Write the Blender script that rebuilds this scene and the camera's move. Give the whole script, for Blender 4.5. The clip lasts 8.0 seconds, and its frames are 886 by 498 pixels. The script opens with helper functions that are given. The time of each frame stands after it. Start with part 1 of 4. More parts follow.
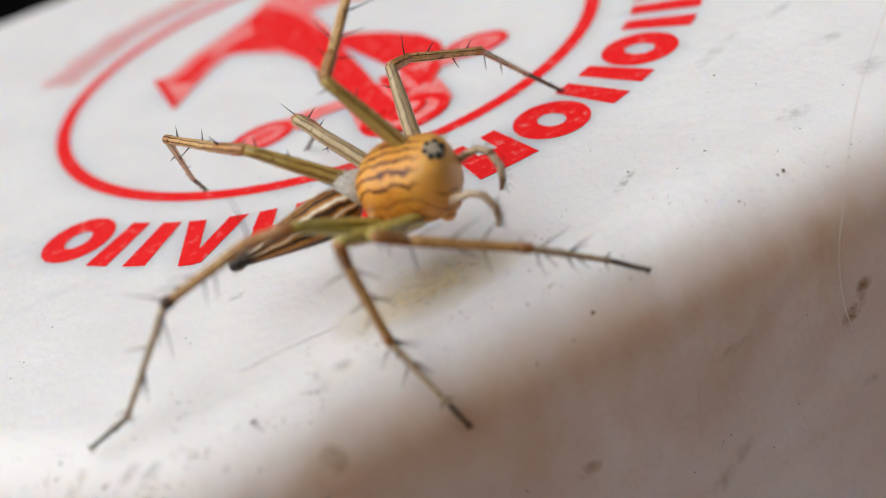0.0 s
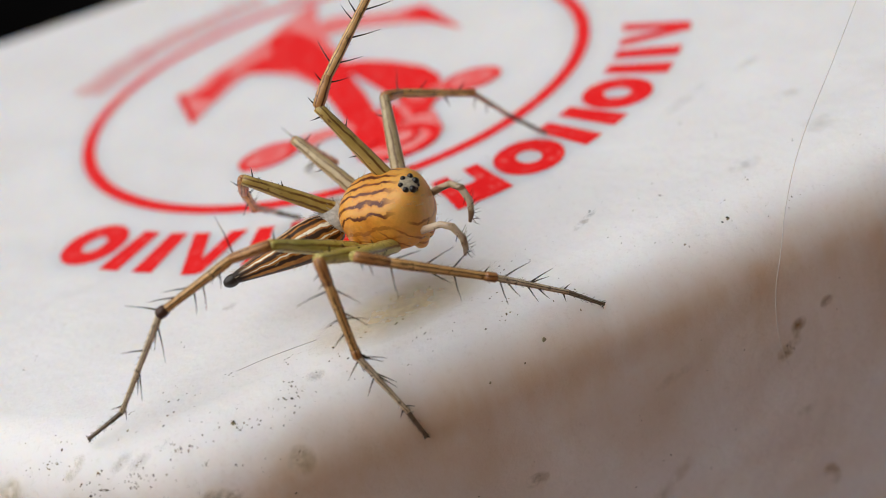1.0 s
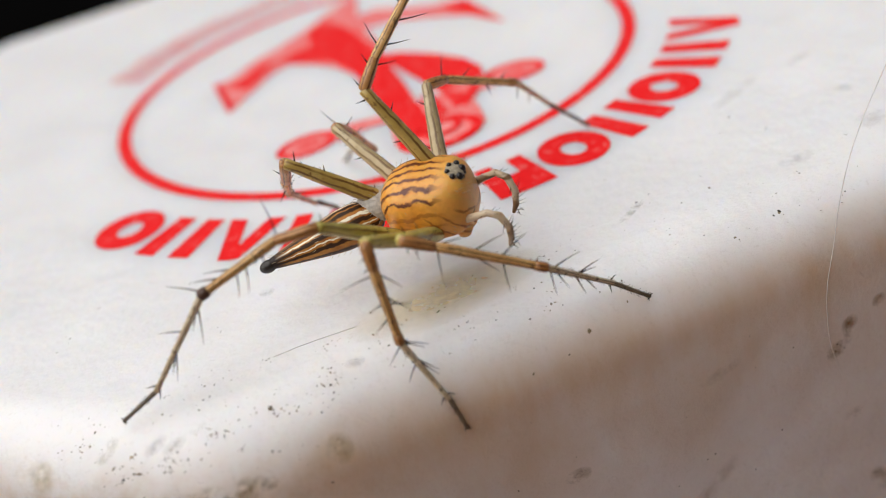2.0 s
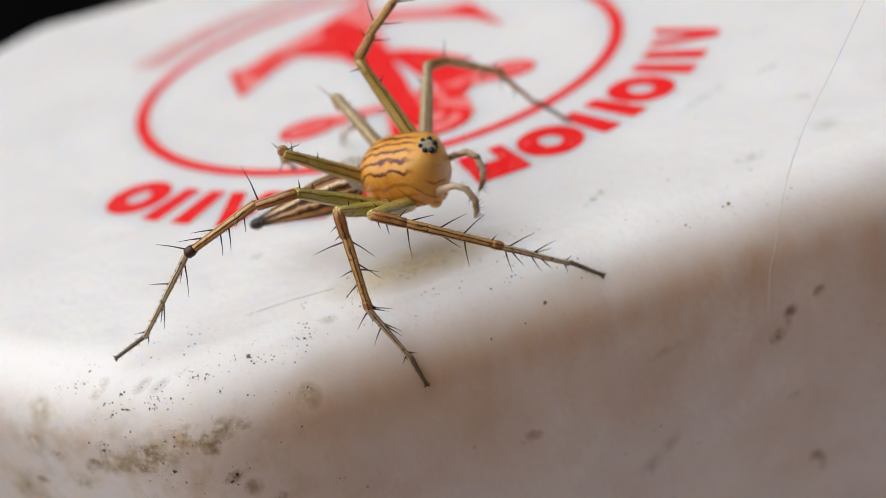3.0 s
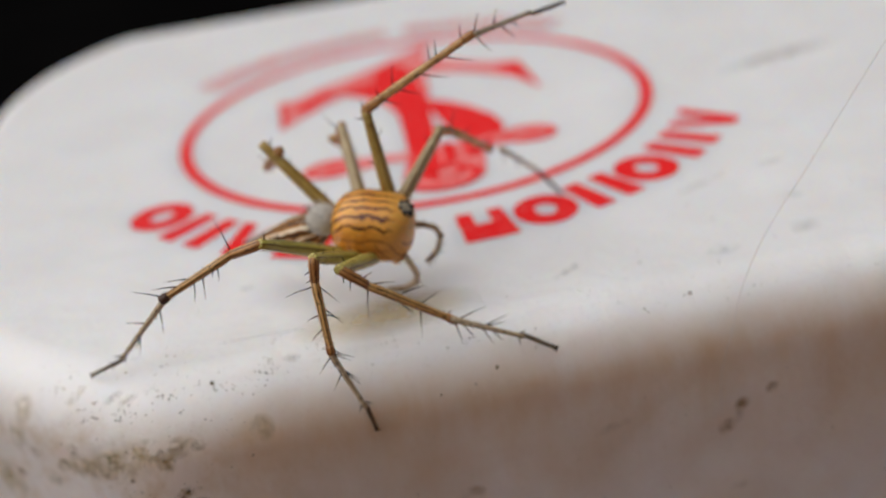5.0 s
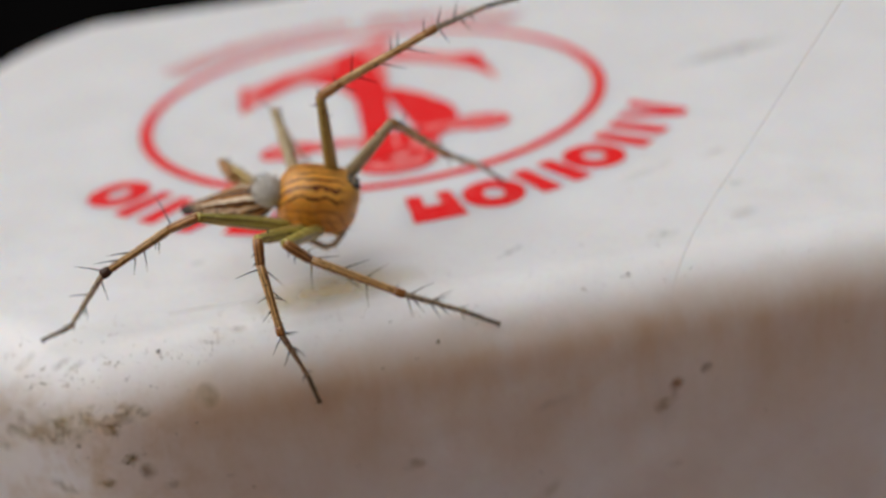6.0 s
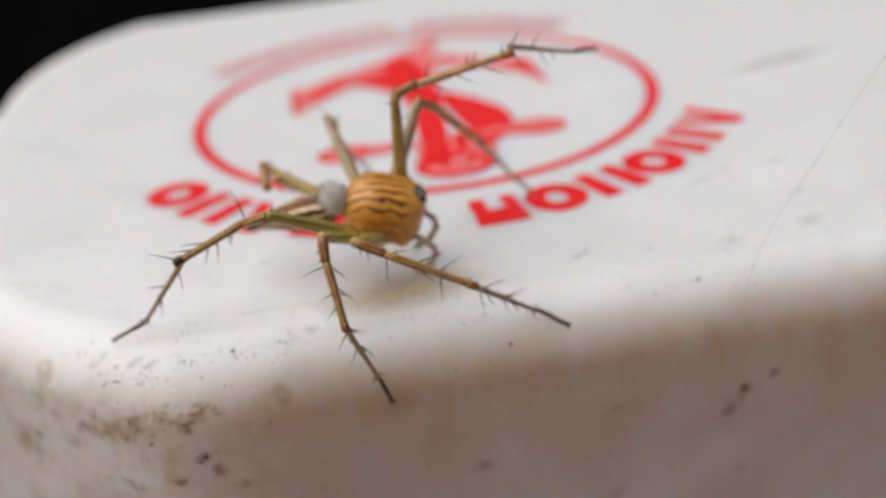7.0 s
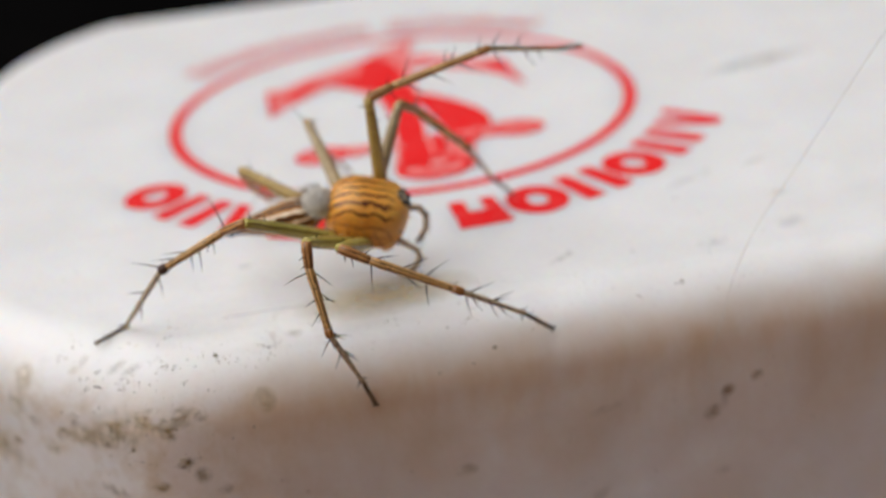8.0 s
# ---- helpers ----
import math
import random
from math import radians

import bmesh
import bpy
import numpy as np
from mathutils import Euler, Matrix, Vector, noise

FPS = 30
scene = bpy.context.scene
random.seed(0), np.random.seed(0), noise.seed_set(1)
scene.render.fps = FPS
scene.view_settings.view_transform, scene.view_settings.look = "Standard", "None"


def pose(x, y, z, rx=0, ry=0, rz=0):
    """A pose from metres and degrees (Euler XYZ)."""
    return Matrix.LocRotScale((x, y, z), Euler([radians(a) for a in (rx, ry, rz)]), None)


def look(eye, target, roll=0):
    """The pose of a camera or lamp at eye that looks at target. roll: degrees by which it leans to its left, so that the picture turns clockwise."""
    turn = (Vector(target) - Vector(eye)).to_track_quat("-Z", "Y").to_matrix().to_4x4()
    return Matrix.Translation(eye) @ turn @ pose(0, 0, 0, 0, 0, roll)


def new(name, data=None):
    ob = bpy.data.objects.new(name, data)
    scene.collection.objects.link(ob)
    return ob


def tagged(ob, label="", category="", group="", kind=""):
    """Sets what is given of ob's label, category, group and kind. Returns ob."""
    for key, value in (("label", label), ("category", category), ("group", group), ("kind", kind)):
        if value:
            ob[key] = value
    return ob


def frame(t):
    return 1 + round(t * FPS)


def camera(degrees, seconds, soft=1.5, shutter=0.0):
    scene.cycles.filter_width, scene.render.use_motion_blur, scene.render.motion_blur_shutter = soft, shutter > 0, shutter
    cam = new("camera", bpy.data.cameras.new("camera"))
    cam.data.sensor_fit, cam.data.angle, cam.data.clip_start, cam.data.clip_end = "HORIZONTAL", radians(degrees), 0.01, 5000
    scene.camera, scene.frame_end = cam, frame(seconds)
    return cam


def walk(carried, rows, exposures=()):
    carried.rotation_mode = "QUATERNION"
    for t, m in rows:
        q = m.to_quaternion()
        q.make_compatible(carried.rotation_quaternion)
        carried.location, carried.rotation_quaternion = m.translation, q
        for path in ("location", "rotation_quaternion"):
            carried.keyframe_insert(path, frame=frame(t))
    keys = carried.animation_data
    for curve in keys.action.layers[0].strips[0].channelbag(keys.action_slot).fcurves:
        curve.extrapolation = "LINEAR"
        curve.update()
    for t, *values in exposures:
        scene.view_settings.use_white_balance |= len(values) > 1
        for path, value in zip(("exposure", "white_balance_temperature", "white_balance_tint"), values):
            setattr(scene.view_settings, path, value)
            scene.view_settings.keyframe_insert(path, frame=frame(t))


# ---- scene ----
# millimetres; x runs along the box's front edge, y away from it, z up from its top face
MM = 0.001
FOV = 33.69
EYES = [
    (0.0, -10.537, -44.395, 17.123, -15.62, -29.21, -17.27),
    (0.2, -10.047, -45.585, 17.380, -15.12, -28.91, -16.83),
    (0.4, -9.556, -46.775, 17.637, -13.89, -28.04, -16.40),
    (0.5, -9.311, -47.370, 17.765, -13.89, -28.45, -16.23),
    (0.7, -9.346, -47.561, 18.348, -13.96, -29.80, -15.84),
    (0.8, -9.363, -47.656, 18.640, -13.46, -30.44, -15.72),
    (1.0, -9.398, -47.847, 19.223, -13.62, -29.06, -15.42),
    (1.2, -8.965, -47.817, 19.367, -14.12, -28.51, -15.34),
    (1.3, -8.749, -47.803, 19.440, -14.59, -28.96, -15.28),
    (1.5, -8.316, -47.773, 19.584, -13.37, -28.45, -15.29),
    (1.7, -8.986, -47.562, 19.097, -12.86, -26.48, -15.00),
    (1.8, -9.320, -47.456, 18.853, -12.43, -27.00, -14.89),
    (2.0, -9.990, -47.245, 18.366, -12.86, -28.26, -14.60),
    (2.2, -9.676, -48.067, 18.613, -12.54, -27.97, -14.42),
    (3.3, -9.153, -51.462, 18.304, -10.84, -26.93, -11.46),
    (3.5, -8.654, -51.511, 17.057, -10.30, -26.81, -10.72),
    (3.7, -7.293, -51.773, 17.181, -9.12, -27.17, -10.34),
    (3.8, -6.612, -51.903, 17.242, -9.19, -26.64, -10.13),
    (4.0, -5.251, -52.165, 17.366, -8.27, -26.24, -9.77),
    (4.2, -5.071, -52.605, 18.074, -8.53, -25.88, -9.30),
    (4.3, -4.980, -52.826, 18.427, -8.88, -25.54, -9.09),
    (4.4, -4.890, -53.046, 18.781, -8.11, -25.60, -8.84),
    (4.5, -4.800, -53.266, 19.135, -6.65, -25.70, -8.63),
    (4.6, -4.798, -53.398, 19.485, -5.91, -25.50, -8.61),
    (4.7, -4.796, -53.530, 19.835, -5.67, -25.54, -8.59),
    (5.8, -4.643, -53.716, 19.136, -6.42, -25.56, -6.70),
    (5.9, -4.348, -54.378, 19.187, -8.28, -24.84, -6.65),
    (6.0, -4.054, -55.040, 19.238, -6.38, -25.35, -6.67),
    (6.1, -3.902, -54.468, 18.363, -7.34, -25.42, -6.40),
    (6.2, -3.750, -53.895, 17.488, -7.44, -24.75, -6.11),
    (6.3, -4.381, -53.901, 18.406, -6.52, -26.05, -6.00),
    (6.4, -5.011, -53.906, 19.323, -7.35, -25.52, -5.88),
    (6.5, -5.642, -53.912, 20.241, -6.99, -25.34, -5.78),
    (6.6, -5.790, -54.107, 20.082, -6.41, -23.68, -5.82),
    (6.7, -5.938, -54.302, 19.924, -6.30, -23.46, -5.86),
    (6.8, -6.086, -54.498, 19.765, -7.00, -23.65, -5.87),
    (6.9, -6.234, -54.693, 19.607, -6.92, -24.73, -5.86),
    (7.0, -6.382, -54.888, 19.448, -6.75, -25.13, -5.88),
    (7.2, -6.907, -55.221, 19.938, -7.60, -24.23, -5.69),
    (7.3, -7.169, -55.388, 20.184, -7.63, -24.18, -5.58),
    (7.4, -7.432, -55.554, 20.429, -7.46, -24.34, -5.51),
    (7.5, -7.694, -55.721, 20.674, -7.46, -24.86, -5.40),
    (7.7, -7.407, -55.260, 20.224, -7.80, -25.75, -5.38),
    (7.8, -7.264, -55.030, 19.998, -8.30, -25.94, -5.33),
    (8.0, -6.977, -54.569, 19.548, -8.41, -25.34, -5.32),
]

cam = camera(FOV, 8.0, soft=0.8)
walk(cam, [(t, pose(x * MM, y * MM, z * MM, 0, 0, yaw) @ pose(0, 0, 0, 90 + pitch) @ pose(0, 0, 0, 0, 0, roll))
           for t, x, y, z, yaw, pitch, roll in EYES],
     [(0.0, 0.05), (0.5, 0.0), (1.5, -0.05), (2.0, 0.12), (3.5, 0.03), (3.8, -0.02), (4.5, -0.15), (6.0, -0.2), (6.5, -0.28), (7.0, -0.02), (7.5, 0.0), (8.0, 0.03)])
cam.data.dof.use_dof = True
cam.data.dof.focus_distance = 0.0370
cam.data.dof.aperture_fstop = 58.0

# ---- light: soft hazy daylight from above, a little behind the box ----
world = bpy.data.worlds.new("sky")
scene.world = world
world.use_nodes = True
wn, wl = world.node_tree.nodes, world.node_tree.links
sky = wn.new("ShaderNodeTexSky")
sky.sky_type = "NISHITA"
sky.sun_disc = False
SUN_EL, SUN_AZ = 58.0, -78.0
sky.sun_elevation, sky.sun_rotation = radians(SUN_EL), radians(SUN_AZ)
wl.new(sky.outputs[0], wn["Background"].inputs[0])
wn["Background"].inputs[1].default_value = 0.018
sun = new("sun", bpy.data.lights.new("sun", "SUN"))
sun.data.energy, sun.data.angle, sun.data.color = 3.68, radians(90), (1.0, 0.965, 0.945)
sun.matrix_world = look((0, 0, 0), (-math.sin(radians(SUN_AZ)), -math.cos(radians(SUN_AZ)), -math.tan(radians(SUN_EL))))
scene.view_settings.exposure = 0.0


# ---- materials ----
def material(name, rough=0.5):
    m = bpy.data.materials.new(name)
    m.use_nodes = True
    b = m.node_tree.nodes["Principled BSDF"]
    b.inputs["Roughness"].default_value = rough
    return m, m.node_tree.nodes, m.node_tree.links, b


def in_mm(n, l):
    """Object coordinates in millimetres."""
    tc, mp = n.new("ShaderNodeTexCoord"), n.new("ShaderNodeMapping")
    mp.inputs["Scale"].default_value = (1000, 1000, 1000)
    l.new(tc.outputs["Object"], mp.inputs["Vector"])
    return mp.outputs[0]


def grain(n, l, vec, scale, detail=4.0, rough=0.55):
    t = n.new("ShaderNodeTexNoise")
    t.inputs["Scale"].default_value, t.inputs["Detail"].default_value, t.inputs["Roughness"].default_value = scale, detail, rough
    l.new(vec, t.inputs["Vector"])
    return t.outputs[0]


def ramp(n, l, fac, stops):
    r = n.new("ShaderNodeValToRGB")
    e = r.color_ramp.elements
    while len(e) < len(stops):
        e.new(0.5)
    for k, (p, c) in enumerate(stops):
        e[k].position = p
        e[k].color = (*c, 1) if len(c) == 3 else c
    l.new(fac, r.inputs[0])
    return r.outputs[0]


def calc(n, l, op, a, b=None, c=None):
    m = n.new("ShaderNodeMath")
    m.operation = op
    for k, v in enumerate((a, b, c)):
        if v is None:
            continue
        if isinstance(v, (int, float)):
            m.inputs[k].default_value = v
        else:
            l.new(v, m.inputs[k])
    return m.outputs[0]


def blend(n, l, fac, a, b, mode="MIX"):
    m = n.new("ShaderNodeMix")
    m.data_type, m.blend_type = "RGBA", mode
    for k, v in ((0, fac), (6, a), (7, b)):
        if isinstance(v, (int, float)):
            m.inputs[k].default_value = v
        elif isinstance(v, tuple):
            m.inputs[k].default_value = (*v, 1)
        else:
            l.new(v, m.inputs[k])
    return m.outputs[2]


def bumps(n, l, b, height, strength, dist):
    bp = n.new("ShaderNodeBump")
    bp.inputs["Strength"].default_value, bp.inputs["Distance"].default_value = strength, dist * MM
    l.new(height, bp.inputs["Height"])
    l.new(bp.outputs[0], b.inputs["Normal"])


def split(n, l, vec):
    s = n.new("ShaderNodeSeparateXYZ")
    l.new(vec, s.inputs[0])
    return s.outputs


def make_plastic():
    m, n, l, b = material("white_plastic", 0.34)
    v = in_mm(n, l)
    x, y, z = split(n, l, v)
    tone = ramp(n, l, grain(n, l, v, 0.22, 5), [(0.3, (0.74, 0.735, 0.73)), (0.7, (0.8, 0.8, 0.8))])
    fine = ramp(n, l, grain(n, l, v, 7.0, 6, 0.7), [(0.28, (0.82, 0.8, 0.77)), (0.45, (1, 1, 1))])
    col = blend(n, l, 0.55, tone, fine, "MULTIPLY")
    # grey rubbed streaks
    mp = n.new("ShaderNodeMapping")
    mp.inputs["Scale"].default_value, mp.inputs["Rotation"].default_value = (0.12, 0.75, 0.4), (0, 0, radians(-18))
    l.new(v, mp.inputs["Vector"])
    streak = ramp(n, l, grain(n, l, mp.outputs[0], 1.0, 5, 0.6), [(0.60, (0, 0, 0)), (0.74, (1, 1, 1))])
    col = blend(n, l, calc(n, l, "MULTIPLY", streak, 0.12), col, (0.42, 0.4, 0.38))
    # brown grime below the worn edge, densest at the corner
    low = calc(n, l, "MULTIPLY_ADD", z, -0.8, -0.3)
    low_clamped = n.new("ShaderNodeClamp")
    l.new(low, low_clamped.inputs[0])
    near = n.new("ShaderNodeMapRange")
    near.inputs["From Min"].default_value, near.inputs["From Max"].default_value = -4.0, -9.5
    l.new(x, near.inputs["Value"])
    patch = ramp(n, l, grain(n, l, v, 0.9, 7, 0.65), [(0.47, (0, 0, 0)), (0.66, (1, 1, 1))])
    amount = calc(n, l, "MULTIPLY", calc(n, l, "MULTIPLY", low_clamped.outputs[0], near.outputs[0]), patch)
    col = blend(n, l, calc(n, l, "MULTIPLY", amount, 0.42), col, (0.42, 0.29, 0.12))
    # patchy tan tint below the edge: grime, plus warm reflected light painted in
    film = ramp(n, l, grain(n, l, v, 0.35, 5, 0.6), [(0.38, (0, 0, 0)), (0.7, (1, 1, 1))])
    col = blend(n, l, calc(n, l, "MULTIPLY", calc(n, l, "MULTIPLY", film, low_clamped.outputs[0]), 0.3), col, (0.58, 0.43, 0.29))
    # brown tint painted below the edge for warm reflected light, weak at the corner
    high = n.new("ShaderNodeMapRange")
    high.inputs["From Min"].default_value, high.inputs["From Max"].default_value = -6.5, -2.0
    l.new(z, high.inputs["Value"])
    bounce_map = n.new("ShaderNodeMapping")
    bounce_map.inputs["Scale"].default_value = (0.5, 0.5, 0.16)
    l.new(v, bounce_map.inputs["Vector"])
    bounce = ramp(n, l, grain(n, l, bounce_map.outputs[0], 1.0, 5, 0.6), [(0.3, (0.25, 0.25, 0.25)), (0.7, (1, 1, 1))])
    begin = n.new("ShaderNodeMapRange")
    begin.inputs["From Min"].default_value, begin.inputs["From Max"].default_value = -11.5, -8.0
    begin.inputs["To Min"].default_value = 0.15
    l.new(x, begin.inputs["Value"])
    bounce = calc(n, l, "MULTIPLY", bounce, begin.outputs[0])
    col = blend(n, l, calc(n, l, "MULTIPLY", calc(n, l, "MULTIPLY", bounce, calc(n, l, "MULTIPLY", low_clamped.outputs[0], high.outputs[0])), 0.8), col, (0.58, 0.375, 0.16))
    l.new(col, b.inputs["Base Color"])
    l.new(ramp(n, l, grain(n, l, v, 1.6, 5), [(0.3, (0.28, 0.28, 0.28)), (0.75, (0.5, 0.5, 0.5))]), b.inputs["Roughness"])
    h = calc(n, l, "ADD", calc(n, l, "MULTIPLY", grain(n, l, v, 0.5, 3), 1.0), calc(n, l, "MULTIPLY", grain(n, l, v, 9.0, 5, 0.65), 0.13))
    scuff = n.new("ShaderNodeMapping")
    scuff.inputs["Scale"].default_value, scuff.inputs["Rotation"].default_value = (1.2, 9.0, 5.0), (0, 0, radians(22))
    l.new(v, scuff.inputs["Vector"])
    h = calc(n, l, "ADD", h, calc(n, l, "MULTIPLY", ramp(n, l, grain(n, l, scuff.outputs[0], 1.0, 4, 0.7), [(0.62, (0, 0, 0)), (0.8, (1, 1, 1))]), 0.03))
    bumps(n, l, b, h, 0.5, 0.25)
    b.inputs["Subsurface Weight"].default_value = 0.85
    b.inputs["Subsurface Radius"].default_value = (1.0, 0.8, 0.62)
    b.inputs["Subsurface Scale"].default_value = 1.9 * MM
    return m


def make_ink():
    m, n, l, b = material("red_ink", 0.42)
    v = in_mm(n, l)
    worn = ramp(n, l, grain(n, l, v, 3.2, 6, 0.7), [(0.30, (0.8, 0.25, 0.23)), (0.44, (0.84, 0.014, 0.014)), (0.8, (0.74, 0.005, 0.006))])
    b.inputs["Specular IOR Level"].default_value = 0.2
    l.new(worn, b.inputs["Base Color"])
    bumps(n, l, b, grain(n, l, v, 9.0, 4), 0.3, 0.02)
    return m


def make_pale_ink():
    m, n, l, b = material("pale_red_ink", 0.45)
    v = in_mm(n, l)
    l.new(ramp(n, l, grain(n, l, v, 2.5, 6, 0.7), [(0.3, (0.8, 0.5, 0.48)), (0.65, (0.72, 0.14, 0.13))]), b.inputs["Base Color"])
    return m


def make_light_ink():
    m, n, l, b = material("light_red_ink", 0.42)
    v = in_mm(n, l)
    mp = n.new("ShaderNodeMapping")
    mp.inputs["Scale"].default_value, mp.inputs["Rotation"].default_value = (1.2, 6.0, 1.0), (0, 0, radians(-35))
    l.new(v, mp.inputs["Vector"])
    hatch = grain(n, l, mp.outputs[0], 1.0, 5, 0.7)
    l.new(ramp(n, l, hatch, [(0.34, (0.82, 0.46, 0.44)), (0.5, (0.82, 0.20, 0.19)), (0.68, (0.80, 0.05, 0.05))]), b.inputs["Base Color"])
    b.inputs["Specular IOR Level"].default_value = 0.2
    return m


def make_ground(name, c0, c1, scale, rough):
    m, n, l, b = material(name, rough)
    v = in_mm(n, l)
    l.new(ramp(n, l, grain(n, l, v, scale, 6, 0.6), [(0.3, c0), (0.7, c1)]), b.inputs["Base Color"])
    bumps(n, l, b, grain(n, l, v, scale * 8, 4), 0.4, 1.0)
    return m


def make_dirt():
    m, n, l, b = material("dirt", 0.9)
    g = n.new("ShaderNodeNewGeometry")
    v = in_mm(n, l)
    c = ramp(n, l, g.outputs["Random Per Island"], [(0.0, (0.03, 0.026, 0.018)), (0.35, (0.07, 0.06, 0.036)), (0.7, (0.15, 0.115, 0.06)), (1.0, (0.3, 0.25, 0.15))])
    l.new(blend(n, l, 0.4, c, ramp(n, l, grain(n, l, v, 30, 4), [(0.3, (0.4, 0.4, 0.4)), (0.7, (1, 1, 1))]), "MULTIPLY"), b.inputs["Base Color"])
    return m


def stripes(n, l, y, z, centre_z, lines, wobble):
    """Long stripes at given angles round the body's axis: 1 on a line, 0 off it."""
    ang = calc(n, l, "ARCTAN2", calc(n, l, "SUBTRACT", z, centre_z), y)
    ang = calc(n, l, "ADD", ang, wobble)
    out = None
    for a, w in lines:
        d = calc(n, l, "ABSOLUTE", calc(n, l, "SUBTRACT", ang, radians(a)))
        mr = n.new("ShaderNodeMapRange")
        mr.inputs["From Min"].default_value, mr.inputs["From Max"].default_value = radians(w), radians(w * 0.55)
        l.new(d, mr.inputs["Value"])
        out = mr.outputs[0] if out is None else calc(n, l, "MAXIMUM", out, mr.outputs[0])
    return out


def make_carapace():
    m, n, l, b = material("amber_carapace", 0.36)
    v = in_mm(n, l)
    x, y, z = split(n, l, v)
    base = ramp(n, l, grain(n, l, v, 1.4, 5), [(0.3, (0.70, 0.27, 0.026)), (0.7, (0.86, 0.41, 0.06))])
    base = blend(n, l, 0.55, base, ramp(n, l, grain(n, l, v, 5.0, 5, 0.65), [(0.34, (0.66, 0.54, 0.42)), (0.58, (1, 1, 1))]), "MULTIPLY")
    # paler, yellower face
    face = n.new("ShaderNodeMapRange")
    face.inputs["From Min"].default_value, face.inputs["From Max"].default_value = 0.25, 1.0
    l.new(calc(n, l, "ADD", x, calc(n, l, "MULTIPLY", grain(n, l, v, 2.2, 3), 0.3)), face.inputs["Value"])
    col = blend(n, l, calc(n, l, "MULTIPLY", face.outputs[0], 0.5), base, (0.86, 0.47, 0.12))
    wob = calc(n, l, "MULTIPLY", calc(n, l, "SUBTRACT", grain(n, l, v, 2.4, 4), 0.5), 0.26)
    pale = stripes(n, l, y, z, -0.75, [(85, 2.6), (95, 2.6), (74.5, 3.0), (105.5, 3.0), (63, 3.2), (117, 3.2)], wob)
    col = blend(n, l, calc(n, l, "MULTIPLY", pale, 0.5), col, (0.76, 0.42, 0.08))
    line = stripes(n, l, y, z, -0.75, [(90, 1.9), (80, 2.0), (100, 2.0), (69, 2.5), (111, 2.5), (58, 1.6), (122, 1.6)], wob)
    back = n.new("ShaderNodeMapRange")
    back.inputs["From Min"].default_value, back.inputs["From Max"].default_value = 0.72, 0.35
    l.new(x, back.inputs["Value"])
    broken = ramp(n, l, grain(n, l, v, 3.0, 3), [(0.30, (0.65, 0.65, 0.65)), (0.45, (1, 1, 1))])
    col = blend(n, l, calc(n, l, "MULTIPLY", calc(n, l, "MULTIPLY", line, back.outputs[0]), broken), col, (0.11, 0.022, 0.004))
    low_line = stripes(n, l, y, z, -0.75, [(46, 1.9), (134, 1.9), (35, 1.7), (145, 1.7), (24, 1.5), (156, 1.5)], wob)
    col = blend(n, l, calc(n, l, "MULTIPLY", calc(n, l, "MULTIPLY", low_line, back.outputs[0]), calc(n, l, "MULTIPLY", broken, 0.6)), col, (0.30, 0.07, 0.010))
    # thin slanting furrows that fan out on the flanks, broken here and there
    fan = calc(n, l, "MULTIPLY_ADD", z, 0.55, x)
    fan = calc(n, l, "ADD", fan, calc(n, l, "MULTIPLY", grain(n, l, v, 1.3, 3), 0.5))
    wave = calc(n, l, "SINE", calc(n, l, "MULTIPLY", fan, 15.0))
    gaps = ramp(n, l, grain(n, l, v, 2.4, 3), [(0.36, (0, 0, 0)), (0.52, (1, 1, 1))])
    furrow = calc(n, l, "MULTIPLY", ramp(n, l, wave, [(0.80, (0, 0, 0)), (0.98, (1, 1, 1))]), gaps)
    flank = n.new("ShaderNodeMapRange")
    flank.inputs["From Min"].default_value, flank.inputs["From Max"].default_value = 0.3, 0.1
    l.new(z, flank.inputs["Value"])
    col = blend(n, l, calc(n, l, "MULTIPLY", calc(n, l, "MULTIPLY", furrow, flank.outputs[0]), 0.8), col, (0.32, 0.08, 0.010))
    l.new(col, b.inputs["Base Color"])
    bumps(n, l, b, grain(n, l, v, 9, 4), 0.25, 0.05)
    b.inputs["Subsurface Weight"].default_value = 0.3
    b.inputs["Subsurface Radius"].default_value = (1.0, 0.5, 0.16)
    b.inputs["Subsurface Scale"].default_value = 0.12 * MM
    return m


